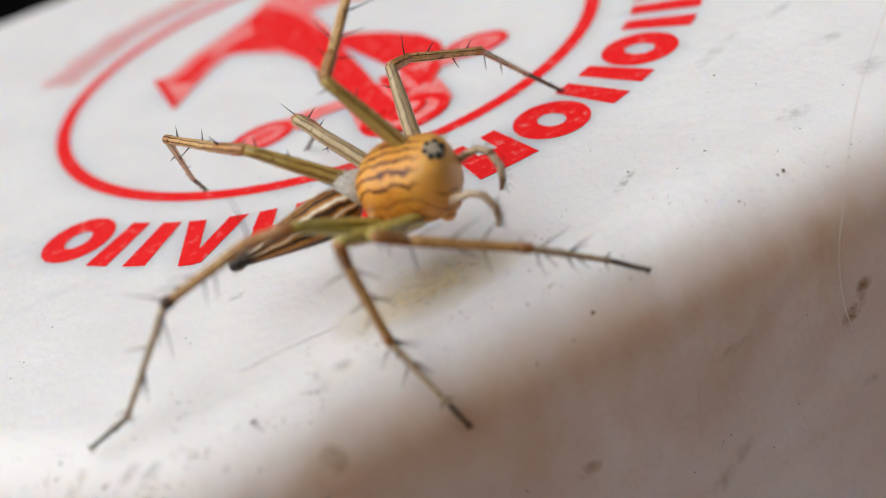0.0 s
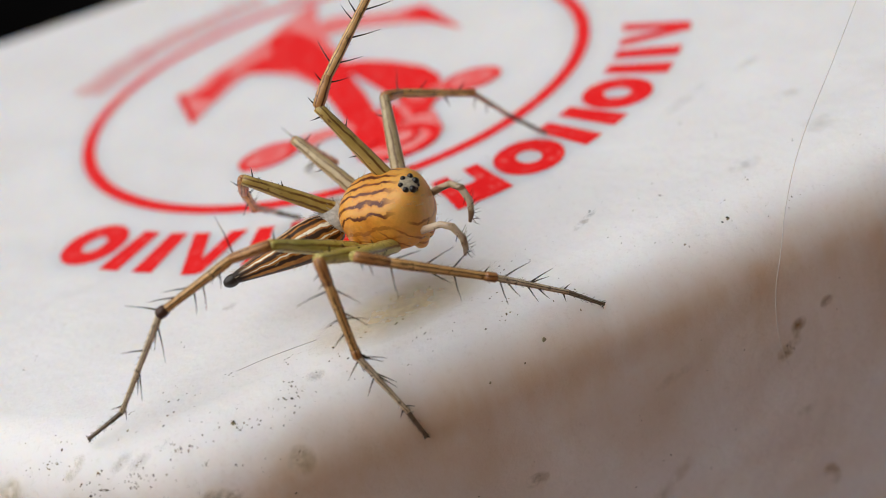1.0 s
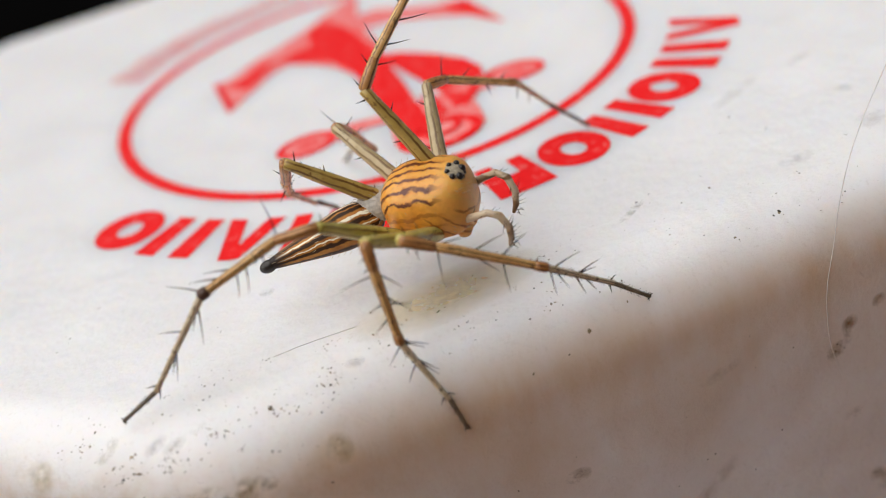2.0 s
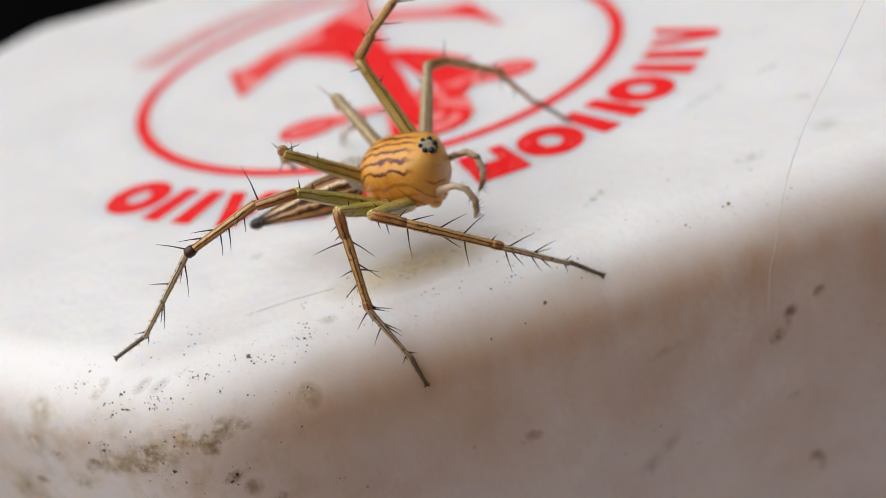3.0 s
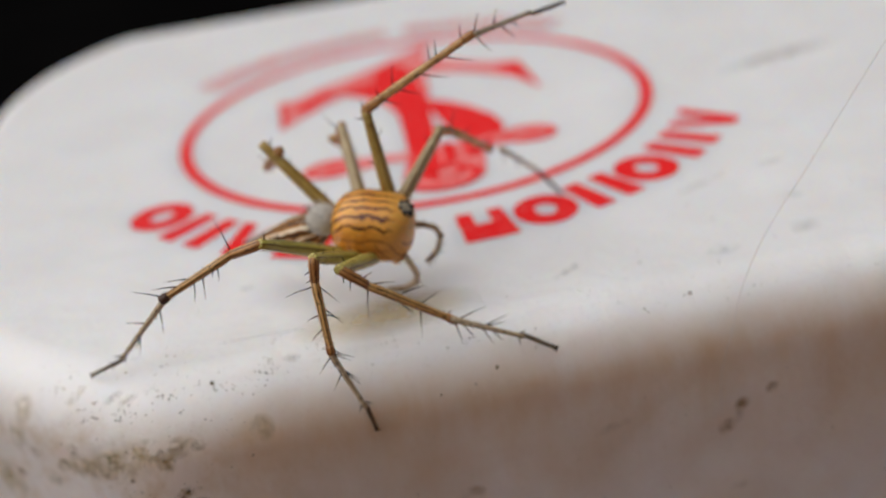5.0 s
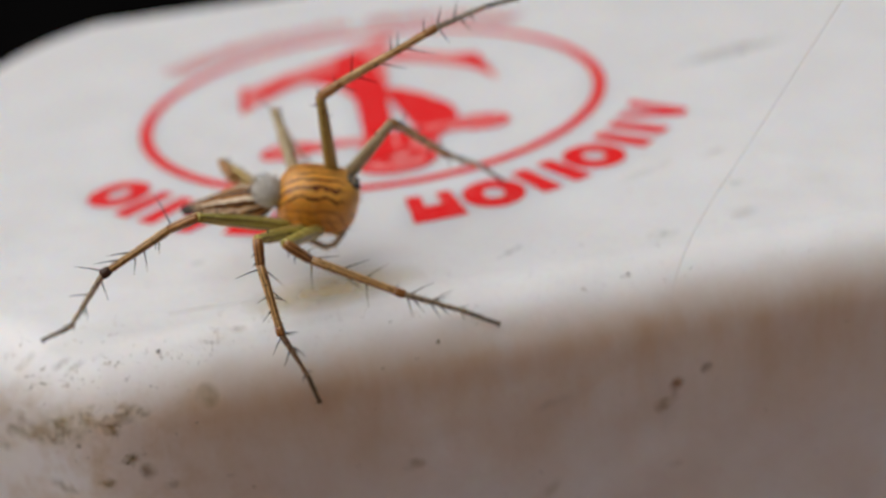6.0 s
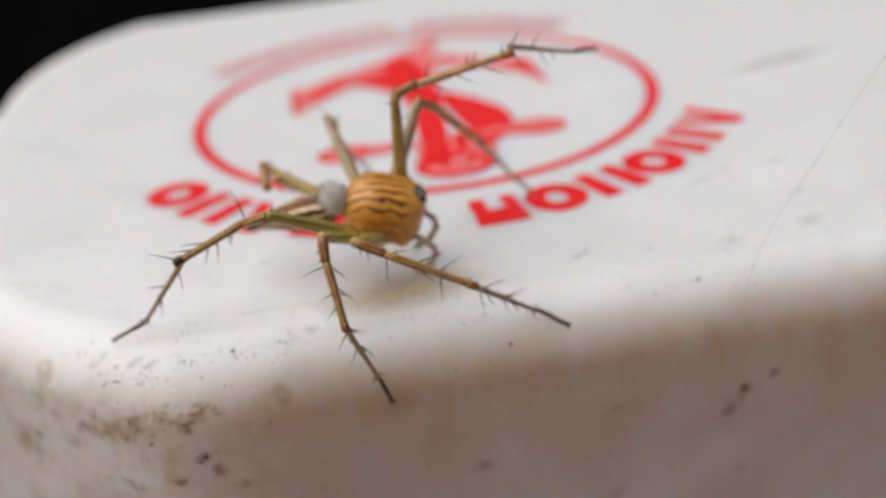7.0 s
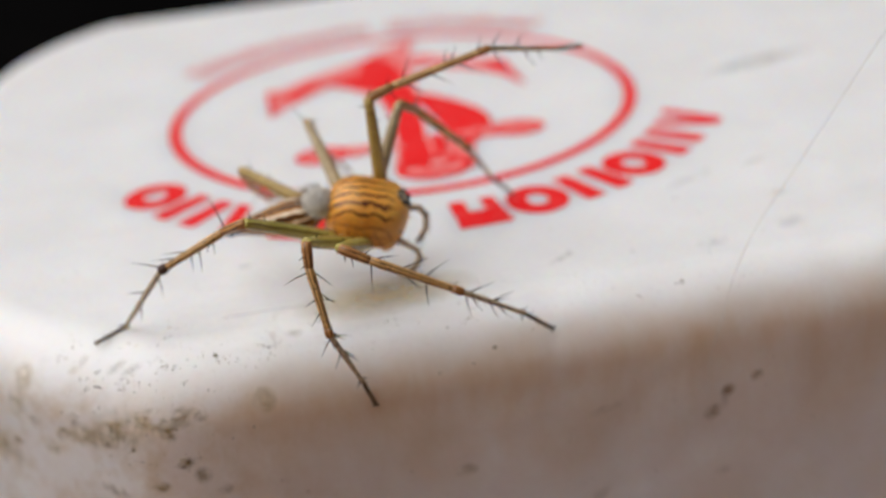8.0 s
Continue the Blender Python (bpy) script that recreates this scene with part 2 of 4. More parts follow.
def make_abdomen():
    m, n, l, b = material("striped_abdomen", 0.45)
    v = in_mm(n, l)
    x, y, z = split(n, l, v)
    wob = calc(n, l, "MULTIPLY", calc(n, l, "SUBTRACT", grain(n, l, v, 2.5, 3), 0.5), 0.4)
    base = ramp(n, l, grain(n, l, v, 3.0, 5), [(0.3, (0.30, 0.10, 0.014)), (0.7, (0.56, 0.25, 0.045))])
    dark = stripes(n, l, y, z, 0.0, [(22, 9), (60, 9), (78, 6), (102, 6), (120, 9), (158, 9), (-10, 9), (-48, 16), (-132, 16), (-170, 9)], wob)
    col = blend(n, l, calc(n, l, "MULTIPLY", dark, 0.95), base, (0.022, 0.010, 0.005))
    pale = stripes(n, l, y, z, 0.0, [(38, 5.5), (90, 3.5), (142, 5.5), (6, 3.0), (174, 3.0)], wob)
    col = blend(n, l, pale, col, (0.86, 0.80, 0.62))
    end = n.new("ShaderNodeMapRange")
    end.inputs["From Min"].default_value, end.inputs["From Max"].default_value = 2.55, 3.0
    l.new(x, end.inputs["Value"])
    col = blend(n, l, end.outputs[0], col, (0.02, 0.012, 0.008))
    l.new(col, b.inputs["Base Color"])
    bumps(n, l, b, grain(n, l, v, 10, 4), 0.3, 0.04)
    b.inputs["Specular IOR Level"].default_value = 0.25
    return m


def make_leg(name, c0, c1, line, rough=0.3):
    m, n, l, b = material(name, rough)
    v = in_mm(n, l)
    x, y, z = split(n, l, v)
    base = ramp(n, l, grain(n, l, v, 2.6, 5), [(0.3, c0), (0.7, c1)])
    wob = calc(n, l, "MULTIPLY", calc(n, l, "SUBTRACT", grain(n, l, v, 3.0, 2), 0.5), 0.5)
    mark = stripes(n, l, y, z, 0.0, [(-60, 11), (-120, 11), (62, 12), (118, 12), (8, 8), (172, 8)], wob)
    broken = ramp(n, l, grain(n, l, v, 1.6, 3), [(0.32, (0.4, 0.4, 0.4)), (0.5, (1, 1, 1))])
    col = blend(n, l, calc(n, l, "MULTIPLY", calc(n, l, "MULTIPLY", mark, broken), 0.92), base, line)
    spots = ramp(n, l, grain(n, l, v, 5.5, 2), [(0.63, (0, 0, 0)), (0.68, (1, 1, 1))])
    col = blend(n, l, calc(n, l, "MULTIPLY", spots, 0.7), col, line)
    l.new(col, b.inputs["Base Color"])
    bumps(n, l, b, grain(n, l, v, 14, 3), 0.25, 0.03)
    b.inputs["Subsurface Weight"].default_value = 0.2
    b.inputs["Subsurface Radius"].default_value = (1.0, 0.7, 0.3)
    b.inputs["Subsurface Scale"].default_value = 0.03 * MM
    return m


def plain(name, colour, rough=0.5, variation=0.25, scale=6.0):
    m, n, l, b = material(name, rough)
    v = in_mm(n, l)
    dim = tuple(c * (1 - variation) for c in colour)
    l.new(ramp(n, l, grain(n, l, v, scale, 4), [(0.3, dim), (0.7, colour)]), b.inputs["Base Color"])
    return m


white_plastic, red_ink, pale_ink, dirt_mat = make_plastic(), make_ink(), make_pale_ink(), make_dirt()
backdrop_black = make_ground("backdrop_black", (0.0018, 0.0018, 0.0018), (0.0035, 0.0033, 0.0033), 0.05, 1.0)
backdrop_black.node_tree.nodes["Principled BSDF"].inputs["Specular IOR Level"].default_value = 0.0
brown_bounce = make_ground("brown_bounce", (0.145, 0.056, 0.024), (0.205, 0.085, 0.038), 0.02, 0.95)
carapace_mat, abdomen_mat = make_carapace(), make_abdomen()
green_femur = make_leg("green_femur", (0.46, 0.40, 0.075), (0.64, 0.57, 0.18), (0.22, 0.13, 0.025))
tan_femur = make_leg("tan_femur", (0.40, 0.27, 0.06), (0.58, 0.42, 0.13), (0.15, 0.06, 0.015))
pale_femur = make_leg("pale_femur", (0.42, 0.32, 0.16), (0.56, 0.45, 0.26), (0.2, 0.12, 0.05))
patella_mat = make_leg("tan_patella", (0.38, 0.16, 0.045), (0.58, 0.31, 0.11), (0.10, 0.03, 0.008))
tibia_mat = make_leg("tan_tibia", (0.52, 0.27, 0.08), (0.76, 0.48, 0.19), (0.045, 0.014, 0.004))
meta_mat = make_leg("brown_metatarsus", (0.52, 0.40, 0.24), (0.74, 0.62, 0.44), (0.05, 0.03, 0.012))
tarsus_mat = make_leg("dark_tarsus", (0.11, 0.08, 0.05), (0.22, 0.165, 0.105), (0.03, 0.02, 0.01))
joint_mat = plain("dark_joint", (0.07, 0.028, 0.012), 0.45)
spine_mat = plain("black_spine", (0.025, 0.018, 0.012), 0.4)
eye_mat = plain("black_eye", (0.012, 0.008, 0.007), 0.28)
white_hair = plain("white_hair", (0.62, 0.48, 0.27), 0.7, 0.4, 14)
grey_fuzz = plain("grey_fuzz", (0.58, 0.54, 0.48), 0.8, 0.35, 12)
eye_fuzz = plain("eye_fuzz", (0.46, 0.39, 0.27), 0.85, 0.5, 14)
palp_mat = make_leg("pale_palp", (0.52, 0.38, 0.22), (0.68, 0.56, 0.42), (0.2, 0.1, 0.04))
fang_mat = plain("red_fang", (0.16, 0.02, 0.008), 0.25)
fibre_mat = plain("fibre", (0.72, 0.69, 0.65), 0.4, 0.2)
thread_mat = plain("dark_thread", (0.2, 0.19, 0.18), 0.6)


# ---- mesh helpers ----
def part(name, bm, mat, parent=None, label=""):
    me = bpy.data.meshes.new(name)
    bm.to_mesh(me)
    bm.free()
    for one in mat if isinstance(mat, (list, tuple)) else (mat,):
        me.materials.append(one)
    ob = new(name, me)
    if parent:
        ob.parent = parent
    if label:
        tagged(ob, label)
    return ob


def tube(bm, path, radii, n=10, mat=0, flat=1.0, closed=True):
    """A tube through points in millimetres with a radius at each."""
    path = [Vector(p) for p in path]
    rings = []
    side = None
    for k, p in enumerate(path):
        d = (path[min(k + 1, len(path) - 1)] - path[max(k - 1, 0)]).normalized()
        if side is None:
            ref = Vector((0, 1, 0)) if abs(d.y) < 0.9 else Vector((0, 0, 1))
            side = (ref - d * ref.dot(d)).normalized()
        else:
            side = (side - d * side.dot(d)).normalized()
        up = d.cross(side)
        rings.append([bm.verts.new((p + radii[k] * (math.cos(a) * side + flat * math.sin(a) * up)) * MM)
                      for a in (2 * math.pi * j / n for j in range(n))])
    for a, b in zip(rings, rings[1:]):
        for j in range(n):
            f = bm.faces.new((a[j], a[(j + 1) % n], b[(j + 1) % n], b[j]))
            f.smooth, f.material_index = n > 4, mat
    if closed:
        for r in (rings[0][::-1], rings[-1]):
            bm.faces.new(r).material_index = mat
    return bm


def ellipsoid(bm, centre, size, mat=0, u=14, v=9):
    res = bmesh.ops.create_uvsphere(bm, u_segments=u, v_segments=v, radius=1.0)
    for w in res["verts"]:
        w.co = (Vector(centre) + Vector((w.co.x * size[0], w.co.y * size[1], w.co.z * size[2]))) * MM
    for f in {f for w in res["verts"] for f in w.link_faces}:
        f.smooth, f.material_index = True, mat
    return bm


# ---- the box ----
X1, Y0, Y1, ZB, FILLET = 42.0, -18.9, 19.2, -30.0, 2.05
CORNER = 11.0


def rounded_ring(inset, z, n=18):
    """The box's outline: two round corners and, on the left, wide arcs that meet the back and front edges in blunt bends."""
    r = CORNER - inset
    wide = 12.5 - inset
    bend = 180 - math.degrees(math.asin((Y1 - inset - 8.5) / wide))
    broad = 22.0 - inset
    dip = 180 - math.degrees(math.asin((Y0 + inset + 0.14) / -broad))
    arcs = ((X1 - CORNER, Y1 - CORNER, r, 0, 90), (-5.7, 8.5, wide, bend, 180), (1.33, -0.14, broad, 180, 360 - dip), (X1 - CORNER, Y0 + CORNER, r, 270, 360))
    corners = []
    for cx, cy, rad, a0, a1 in arcs:
        turn = [radians(a0 + (a1 - a0) * j / (n - 1)) for j in range(n)]
        corners.append([(cx + rad * math.cos(a), cy + rad * math.sin(a), z) for a in turn])
    pts = []
    for k, corner in enumerate(corners):
        pts += corner
        (sx, sy, _), (ex, ey, _) = corner[-1], corners[(k + 1) % 4][0]
        pts += [(sx + (ex - sx) * j / 12, sy + (ey - sy) * j / 12, z) for j in range(1, 12)]
    return pts


def build_box():
    bm = bmesh.new()
    levels = [(0.0, ZB), (0.0, -20), (0.0, -10), (0.0, -5), (0.0, -FILLET)]
    levels += [(FILLET * (1 - math.cos(radians(9 * k))), FILLET * (math.sin(radians(9 * k)) - 1)) for k in range(1, 11)]
    vs = [[bm.verts.new(Vector(p) * MM) for p in rounded_ring(i, z)] for i, z in levels]
    n = len(vs[0])
    for a, b in zip(vs, vs[1:]):
        for k in range(n):
            bm.faces.new((a[k], a[(k + 1) % n], b[(k + 1) % n], b[k])).smooth = True
    bm.faces.new(vs[-1])
    bm.faces.new(vs[0][::-1])
    return part("plastic_box", bm, white_plastic)


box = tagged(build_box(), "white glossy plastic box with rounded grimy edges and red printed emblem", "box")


# ---- the print on the box's top: plain shapes in red ink ----
INK = 0.014


def emblem(u, v):
    return -9.0 * u, -9.0 * v


def flat_shape(bm, outline, z1=INK):
    low = [bm.verts.new((x * MM, y * MM, -0.05 * MM)) for x, y in outline]
    high = [bm.verts.new((x * MM, y * MM, z1 * MM)) for x, y in outline]
    n = len(outline)
    bm.faces.new(high)
    for k in range(n):
        bm.faces.new((low[k], low[(k + 1) % n], high[(k + 1) % n], high[k]))
    bmesh.ops.recalc_face_normals(bm, faces=bm.faces)
    return bm


def polar(r, a):
    return r * math.cos(radians(a)), r * math.sin(radians(a))


def sector(bm, r0, r1, a0, a1, b0=None, b1=None, steps=4, z1=INK):
    """A piece between two radii; a0..a1 on the inner side, b0..b1 on the outer one."""
    b0, b1 = a0 if b0 is None else b0, a1 if b1 is None else b1
    inner = [polar(r0, a0 + (a1 - a0) * k / steps) for k in range(steps + 1)]
    outer = [polar(r1, b1 + (b0 - b1) * k / steps) for k in range(steps + 1)]
    return flat_shape(bm, inner + outer, z1)


def ring_shape(bm, centre, ra, rb, wide, turn, n=40, z1=INK):
    """An oval ring; ra and rb its half axes, wide the width of its line, in millimetres."""
    c, s = math.cos(radians(turn)), math.sin(radians(turn))
    loops = []
    for k in range(n):
        a = 2 * math.pi * k / n
        row = []
        for grow, z in ((-wide / 2, -0.05), (-wide / 2, z1), (wide / 2, z1), (wide / 2, -0.05)):
            x, y = (ra + grow) * math.cos(a), (rb + grow) * math.sin(a)
            row.append(bm.verts.new(((centre[0] + c * x - s * y) * MM, (centre[1] + s * x + c * y) * MM, z * MM)))
        loops.append(row)
    for k in range(n):
        a, b = loops[k], loops[(k + 1) % n]
        for j in range(3):
            bm.faces.new((a[j], b[j], b[j + 1], a[j + 1]))
    return bm


part("printed_ring", ring_shape(bmesh.new(), (0, 0), 8.98, 8.98, 0.46, 0, 140), red_ink, box, "thin red printed ring")

pink_ink = make_light_ink()
MARKS = [(-31.5, "wedge"), (-43, "bars"), (-54.5, "oval"), (-65, "bars"), (-76, "oval"), (-86.5, "block"),
         (-105, "block"), (-116, "block"), (-127, "wedge"), (-138, "bars"), (-149, "oval")]
for a, kind in MARKS:
    bm = bmesh.new()
    if kind == "wedge":
        sector(bm, 10.35, 12.65, a - 5.0, a - 2.0, a - 1.4, a + 0.9)
        sector(bm, 10.35, 12.60, a + 2.0, a + 5.0, a - 0.6, a + 1.5, z1=INK + 0.005)
    elif kind == "bars":
        sector(bm, 10.35, 12.5, a - 4.6, a - 1.3)
        sector(bm, 10.35, 12.5, a + 1.3, a + 4.6)
    elif kind == "oval":
        ring_shape(bm, polar(11.42, a), 0.80, 0.70, 0.68, a, 28)
    else:
        sector(bm, 11.3, 12.5, a - 4.0, a + 4.2)
        sector(bm, 10.35, 11.28, a - 4.2, a - 1.4)
        sector(bm, 10.35, 11.28, a + 1.6, a + 4.2)
    part("printed_mark", bm, red_ink, box)

rng = random.Random(4)
for a0, a1 in ((137.5, 90.0), (84.5, 48.5)):
    a = a0
    while a > a1:
        wide = rng.uniform(0.8, 1.5)
        part("printed_bar", sector(bmesh.new(), 9.95 + rng.uniform(0, 0.15), 11.55 + rng.uniform(-0.25, 0.15), a - wide, a, steps=2), pale_ink, box)
        a -= wide + rng.uniform(0.7, 1.3)

# an anchor lying with its arms to the back: lighter hatched faces under solid strokes
ARM = [(0.57, -0.42), (0.51, -0.41), (0.38, -0.52), (0.24, -0.60), (0.08, -0.70), (-0.04, -0.82), (-0.18, -0.93), (-0.20, -0.90), (-0.12, -0.62),
       (-0.10, -0.20), (0.06, 0.05), (0.11, -0.16), (0.18, -0.28), (0.26, -0.37), (0.34, -0.32), (0.46, -0.20), (0.58, -0.06)]
FAR_ARM = [(-0.10, -0.66), (-0.22, -0.66), (-0.34, -0.54), (-0.46, -0.44), (-0.55, -0.40), (-0.57, -0.03), (-0.50, -0.22), (-0.36, -0.36), (-0.22, -0.46), (-0.12, -0.48)]
STROKES = ([(0.10, -0.66), (0.0, -0.74), (-0.06, -0.55), (-0.08, -0.12), (0.06, 0.02), (0.10, -0.2), (0.14, -0.42)],
           [(0.52, -0.32), (0.36, -0.46), (0.28, -0.46), (0.46, -0.24)],
           [(0.30, -0.42), (0.16, -0.50), (0.08, -0.40), (0.10, -0.22), (0.24, -0.36)],
           [(-0.42, -0.46), (-0.55, -0.42), (-0.57, -0.03), (-0.47, -0.30)],
           [(0.57, -0.42), (0.54, -0.40), (0.55, -0.14), (0.58, -0.06)])
SHANK = [(0.07, -0.14), (0.075, 0.12), (0.085, 0.40), (0.12, 0.74), (0.02, 0.78), (-0.02, 0.62), (-0.03, 0.44), (-0.05, 0.24), (-0.06, 0.06), (-0.08, -0.10)]
COIL = [(-0.04, -0.14), (-0.14, -0.08), (-0.23, 0.04), (-0.31, 0.20), (-0.33, 0.33), (-0.29, 0.48), (-0.21, 0.58), (-0.14, 0.50), (-0.11, 0.28), (-0.08, 0.06)]
KNOT = [(0.10, 0.50), (-0.04, 0.46), (-0.16, 0.52), (-0.20, 0.62), (-0.17, 0.80), (-0.06, 0.89), (0.08, 0.87), (0.15, 0.74)]
STRANDS = ([(-0.13, 0.44), (-0.19, 0.50), (-0.17, 0.60), (-0.12, 0.62), (-0.13, 0.54)], [(-0.22, 0.48), (-0.27, 0.46), (-0.23, 0.55), (-0.16, 0.64), (-0.15, 0.60)],
           [(-0.05, 0.42), (-0.10, 0.44), (-0.09, 0.62), (-0.03, 0.66), (-0.04, 0.55)])
for name, layer, outline, mat in [("printed_arm", 0, ARM, pink_ink), ("printed_arm", 1, FAR_ARM, pink_ink), ("printed_knot", 1, KNOT, pink_ink), ("printed_shank", 2, SHANK, red_ink), ("printed_coil", 3, COIL, red_ink)] + \
        [("printed_stroke", 4 + k, outline, red_ink) for k, outline in enumerate(STROKES + STRANDS)]:
    part(name, flat_shape(bmesh.new(), [emblem(u, v) for u, v in outline], INK + 0.003 * layer), mat, box)
part("printed_loop", ring_shape(bmesh.new(), emblem(-0.005, 0.775), 1.22, 0.92, 0.34, 0, 36, INK + 0.04), red_ink, box)
part("printed_loop", ring_shape(bmesh.new(), emblem(-0.02, 0.74), 0.62, 0.44, 0.2, 20, 30, INK + 0.044), red_ink, box)
for side in (-1, 1):
    stem = [(0.30, 0.42), (0.19, 0.44), (0.08, 0.46), (0.08, 0.54), (0.19, 0.52), (0.30, 0.55)]
    part("printed_bar", flat_shape(bmesh.new(), [emblem(u * side, v) for u, v in stem], INK + 0.012), pink_ink, box)
    oval = [(0.405 + 0.10 * math.cos(a), 0.48 + 0.075 * math.sin(a)) for a in (2 * math.pi * k / 24 for k in range(24))]
    part("printed_oval", flat_shape(bmesh.new(), [emblem(u * side, v) for u, v in oval], INK + 0.002), pink_ink, box)
    part("printed_stock", ring_shape(bmesh.new(), emblem(0.405 * side, 0.48), 0.92, 0.66, 0.26, 8 * side, 30, INK + 0.008), red_ink, box)
    part("printed_dot", ring_shape(bmesh.new(), emblem(0.40 * side, 0.48), 0.3, 0.14, 0.14, 8 * side, 16, INK + 0.006), red_ink, box)

# ---- ground ----
# unseen ground, made brown to throw warm light onto the box front
bm = bmesh.new()
bmesh.ops.create_grid(bm, x_segments=1, y_segments=1, size=3.0)
ground = tagged(part("ground", bm, brown_bounce), "unseen brown ground, added to bounce warm light onto the box front", "ground", kind="structure")
ground.location.z = (ZB - 2) * MM
# black sheet added to stand in for the dark surroundings behind the box
bm = bmesh.new()
bmesh.ops.create_cube(bm, size=1.0, matrix=Matrix.Translation((0, 0.355, (ZB - 1) * MM)) @ Matrix.Diagonal((1.1, 0.75, 0.002, 1)))
bmesh.ops.bevel(bm, geom=bm.edges[:], offset=0.0006, segments=2, affect="EDGES")
tagged(part("backdrop_sheet", bm, backdrop_black), "flat black sheet added under and behind the box as its dark background", "mat")

# ---- the spider; its own space: x ahead, y to its left, z up, in millimetres ----
spider = tagged(new("spider"), "amber lynx spider with dark stripes and spiny legs, on the box", "spider")


def carapace_point(d, out=1.0):
    x, y, z = Vector(d).normalized()

    def p(v, e):
        return math.copysign(abs(v) ** e, v)
    X, Y, Z = 1.22 * p(x, 0.56 if x > 0 else 0.62), 1.0 * p(y, 0.80), 0.95 * p(z, 0.62)
    Y *= 1 - 0.16 * max(0, -x) ** 2 - 0.12 * max(0, x) ** 2
    if z > 0:
        Z *= 1 - 0.16 * max(0, -x) ** 1.5 + 0.04 * max(0, x)
    else:
        Z *= 0.86
        X *= 1 - 0.06 * (-z) ** 2
    return Vector((X, Y, Z)) * out


bm = bmesh.new()
res = bmesh.ops.create_uvsphere(bm, u_segments=40, v_segments=26, radius=1.0)
for w in res["verts"]:
    w.co = carapace_point(w.co) * MM
for f in bm.faces:
    f.smooth = True
carapace = part("carapace", bm, carapace_mat, spider, "amber carapace with brown stripes")
carapace.location.x, carapace.rotation_euler.x = 0.24 * MM, radians(13)

bm = bmesh.new()
rng = random.Random(2)
for k in range(150):
    d = Vector((rng.uniform(-1, 1), rng.uniform(-1, 1), rng.uniform(-0.7, 1))).normalized()
    p = carapace_point(d)
    tip = p + (d + Vector((0.9, 0, 0.1))).normalized() * rng.uniform(0.08, 0.2)
    tube(bm, [p * 0.99, tip], [0.007, 0.002], 3, 0, closed=False)
part("hairs", bm, white_hair, carapace)

bm = bmesh.new()
res = bmesh.ops.create_uvsphere(bm, u_segments=20, v_segments=10, radius=1.0)
EYE_C, EYE_UP = Vector((0.71, 0, 0.86)).normalized(), Vector((-0.86, 0, 0.71)).normalized()


def eye_place(across, up, out=1.0):
    """A point of the carapace; across and up from the middle of the eyes, in millimetres."""
    return carapace_point(EYE_C + Vector((0, across / 1.3, 0)) + EYE_UP * (up / 1.3), out)


for w in res["verts"]:
    w.co = eye_place(0.28 * w.co.x, 0.46 * w.co.y - 0.06, 1.0 + 0.02 * w.co.z) * MM
for f in bm.faces:
    f.smooth = True
part("eye_patch", bm, eye_fuzz, carapace, "patch of pale grey hairs between the eyes")
for side in (-1, 1):
    for across, up, r in ((0.10, 0.29, 0.07), (0.25, 0.03, 0.08), (0.14, -0.26, 0.10), (0.06, -0.44, 0.05)):
        part("eye", ellipsoid(bmesh.new(), eye_place(across * side, up, 1.0), (r, r, r), 0, 12, 8), eye_mat, carapace)

bm = ellipsoid(bmesh.new(), (-0.05, 0, -0.68), (0.85, 0.56, 0.22))
part("sternum", bm, palp_mat, spider)
palps = {}
for side in (-1, 1):
    bm = tube(bmesh.new(), [(0.86, 0.28 * side, -0.1), (0.98, 0.29 * side, -0.42), (1.0, 0.27 * side, -0.72), (0.96, 0.22 * side, -0.93)], [0.24, 0.31, 0.27, 0.17], 14)
    jaw = part("chelicera", bm, carapace_mat, spider)
    part("fang", ellipsoid(bmesh.new(), (1.0, 0.22 * side, -0.88), (0.15, 0.14, 0.14)), fang_mat, jaw, "dark red fang")
    a = 0.0 if side < 0 else 0.42
    path = [(0.95, 0.5 * side, -0.42 + a), (1.3, 0.62 * side, -0.3 + a), (1.65, 0.66 * side, -0.22 + a), (1.92, 0.62 * side, -0.36 + a),
            (2.06, 0.56 * side, -0.74 + a), (2.02, 0.5 * side, -1.06 + a), (1.92, 0.46 * side, -1.28 + a)]
    path = [(x + 0.2, y, z) for x, y, z in path]
    bm = tube(bmesh.new(), path, [0.105, 0.095, 0.09, 0.1, 0.095, 0.08, 0.045], 10)
    rng = random.Random(5)
    for k in range(46):
        t = rng.uniform(0.3, 5.9)
        j = int(t)
        q = Vector(path[j]).lerp(Vector(path[j + 1]), t - j)
        d = Vector((rng.uniform(0, 1), rng.uniform(-1, 1), rng.uniform(-0.6, 1))).normalized()
        tube(bm, [q + d * 0.08, q + d * rng.uniform(0.2, 0.36)], [0.009, 0.002], 3, 1, closed=False)
    palps[side] = part("pedipalp", bm, (palp_mat, spine_mat), spider, "pale bristly feeler beside the jaws")
bm = ellipsoid(bmesh.new(), (-1.22, 0, 0.06), (0.52, 0.5, 0.46))
rng = random.Random(8)
for k in range(220):
    d = Vector((rng.uniform(-1, 0.6), rng.uniform(-1, 1), rng.uniform(-0.6, 1))).normalized()
    p = Vector((-1.22 + 0.52 * d.x, 0.5 * d.y, 0.06 + 0.46 * d.z))
    tube(bm, [p, p + (d + Vector((-0.6, 0, 0))) * rng.uniform(0.08, 0.2)], [0.008, 0.002], 3, 0, closed=False)
part("pedicel", bm, grey_fuzz, spider, "greyish downy waist")

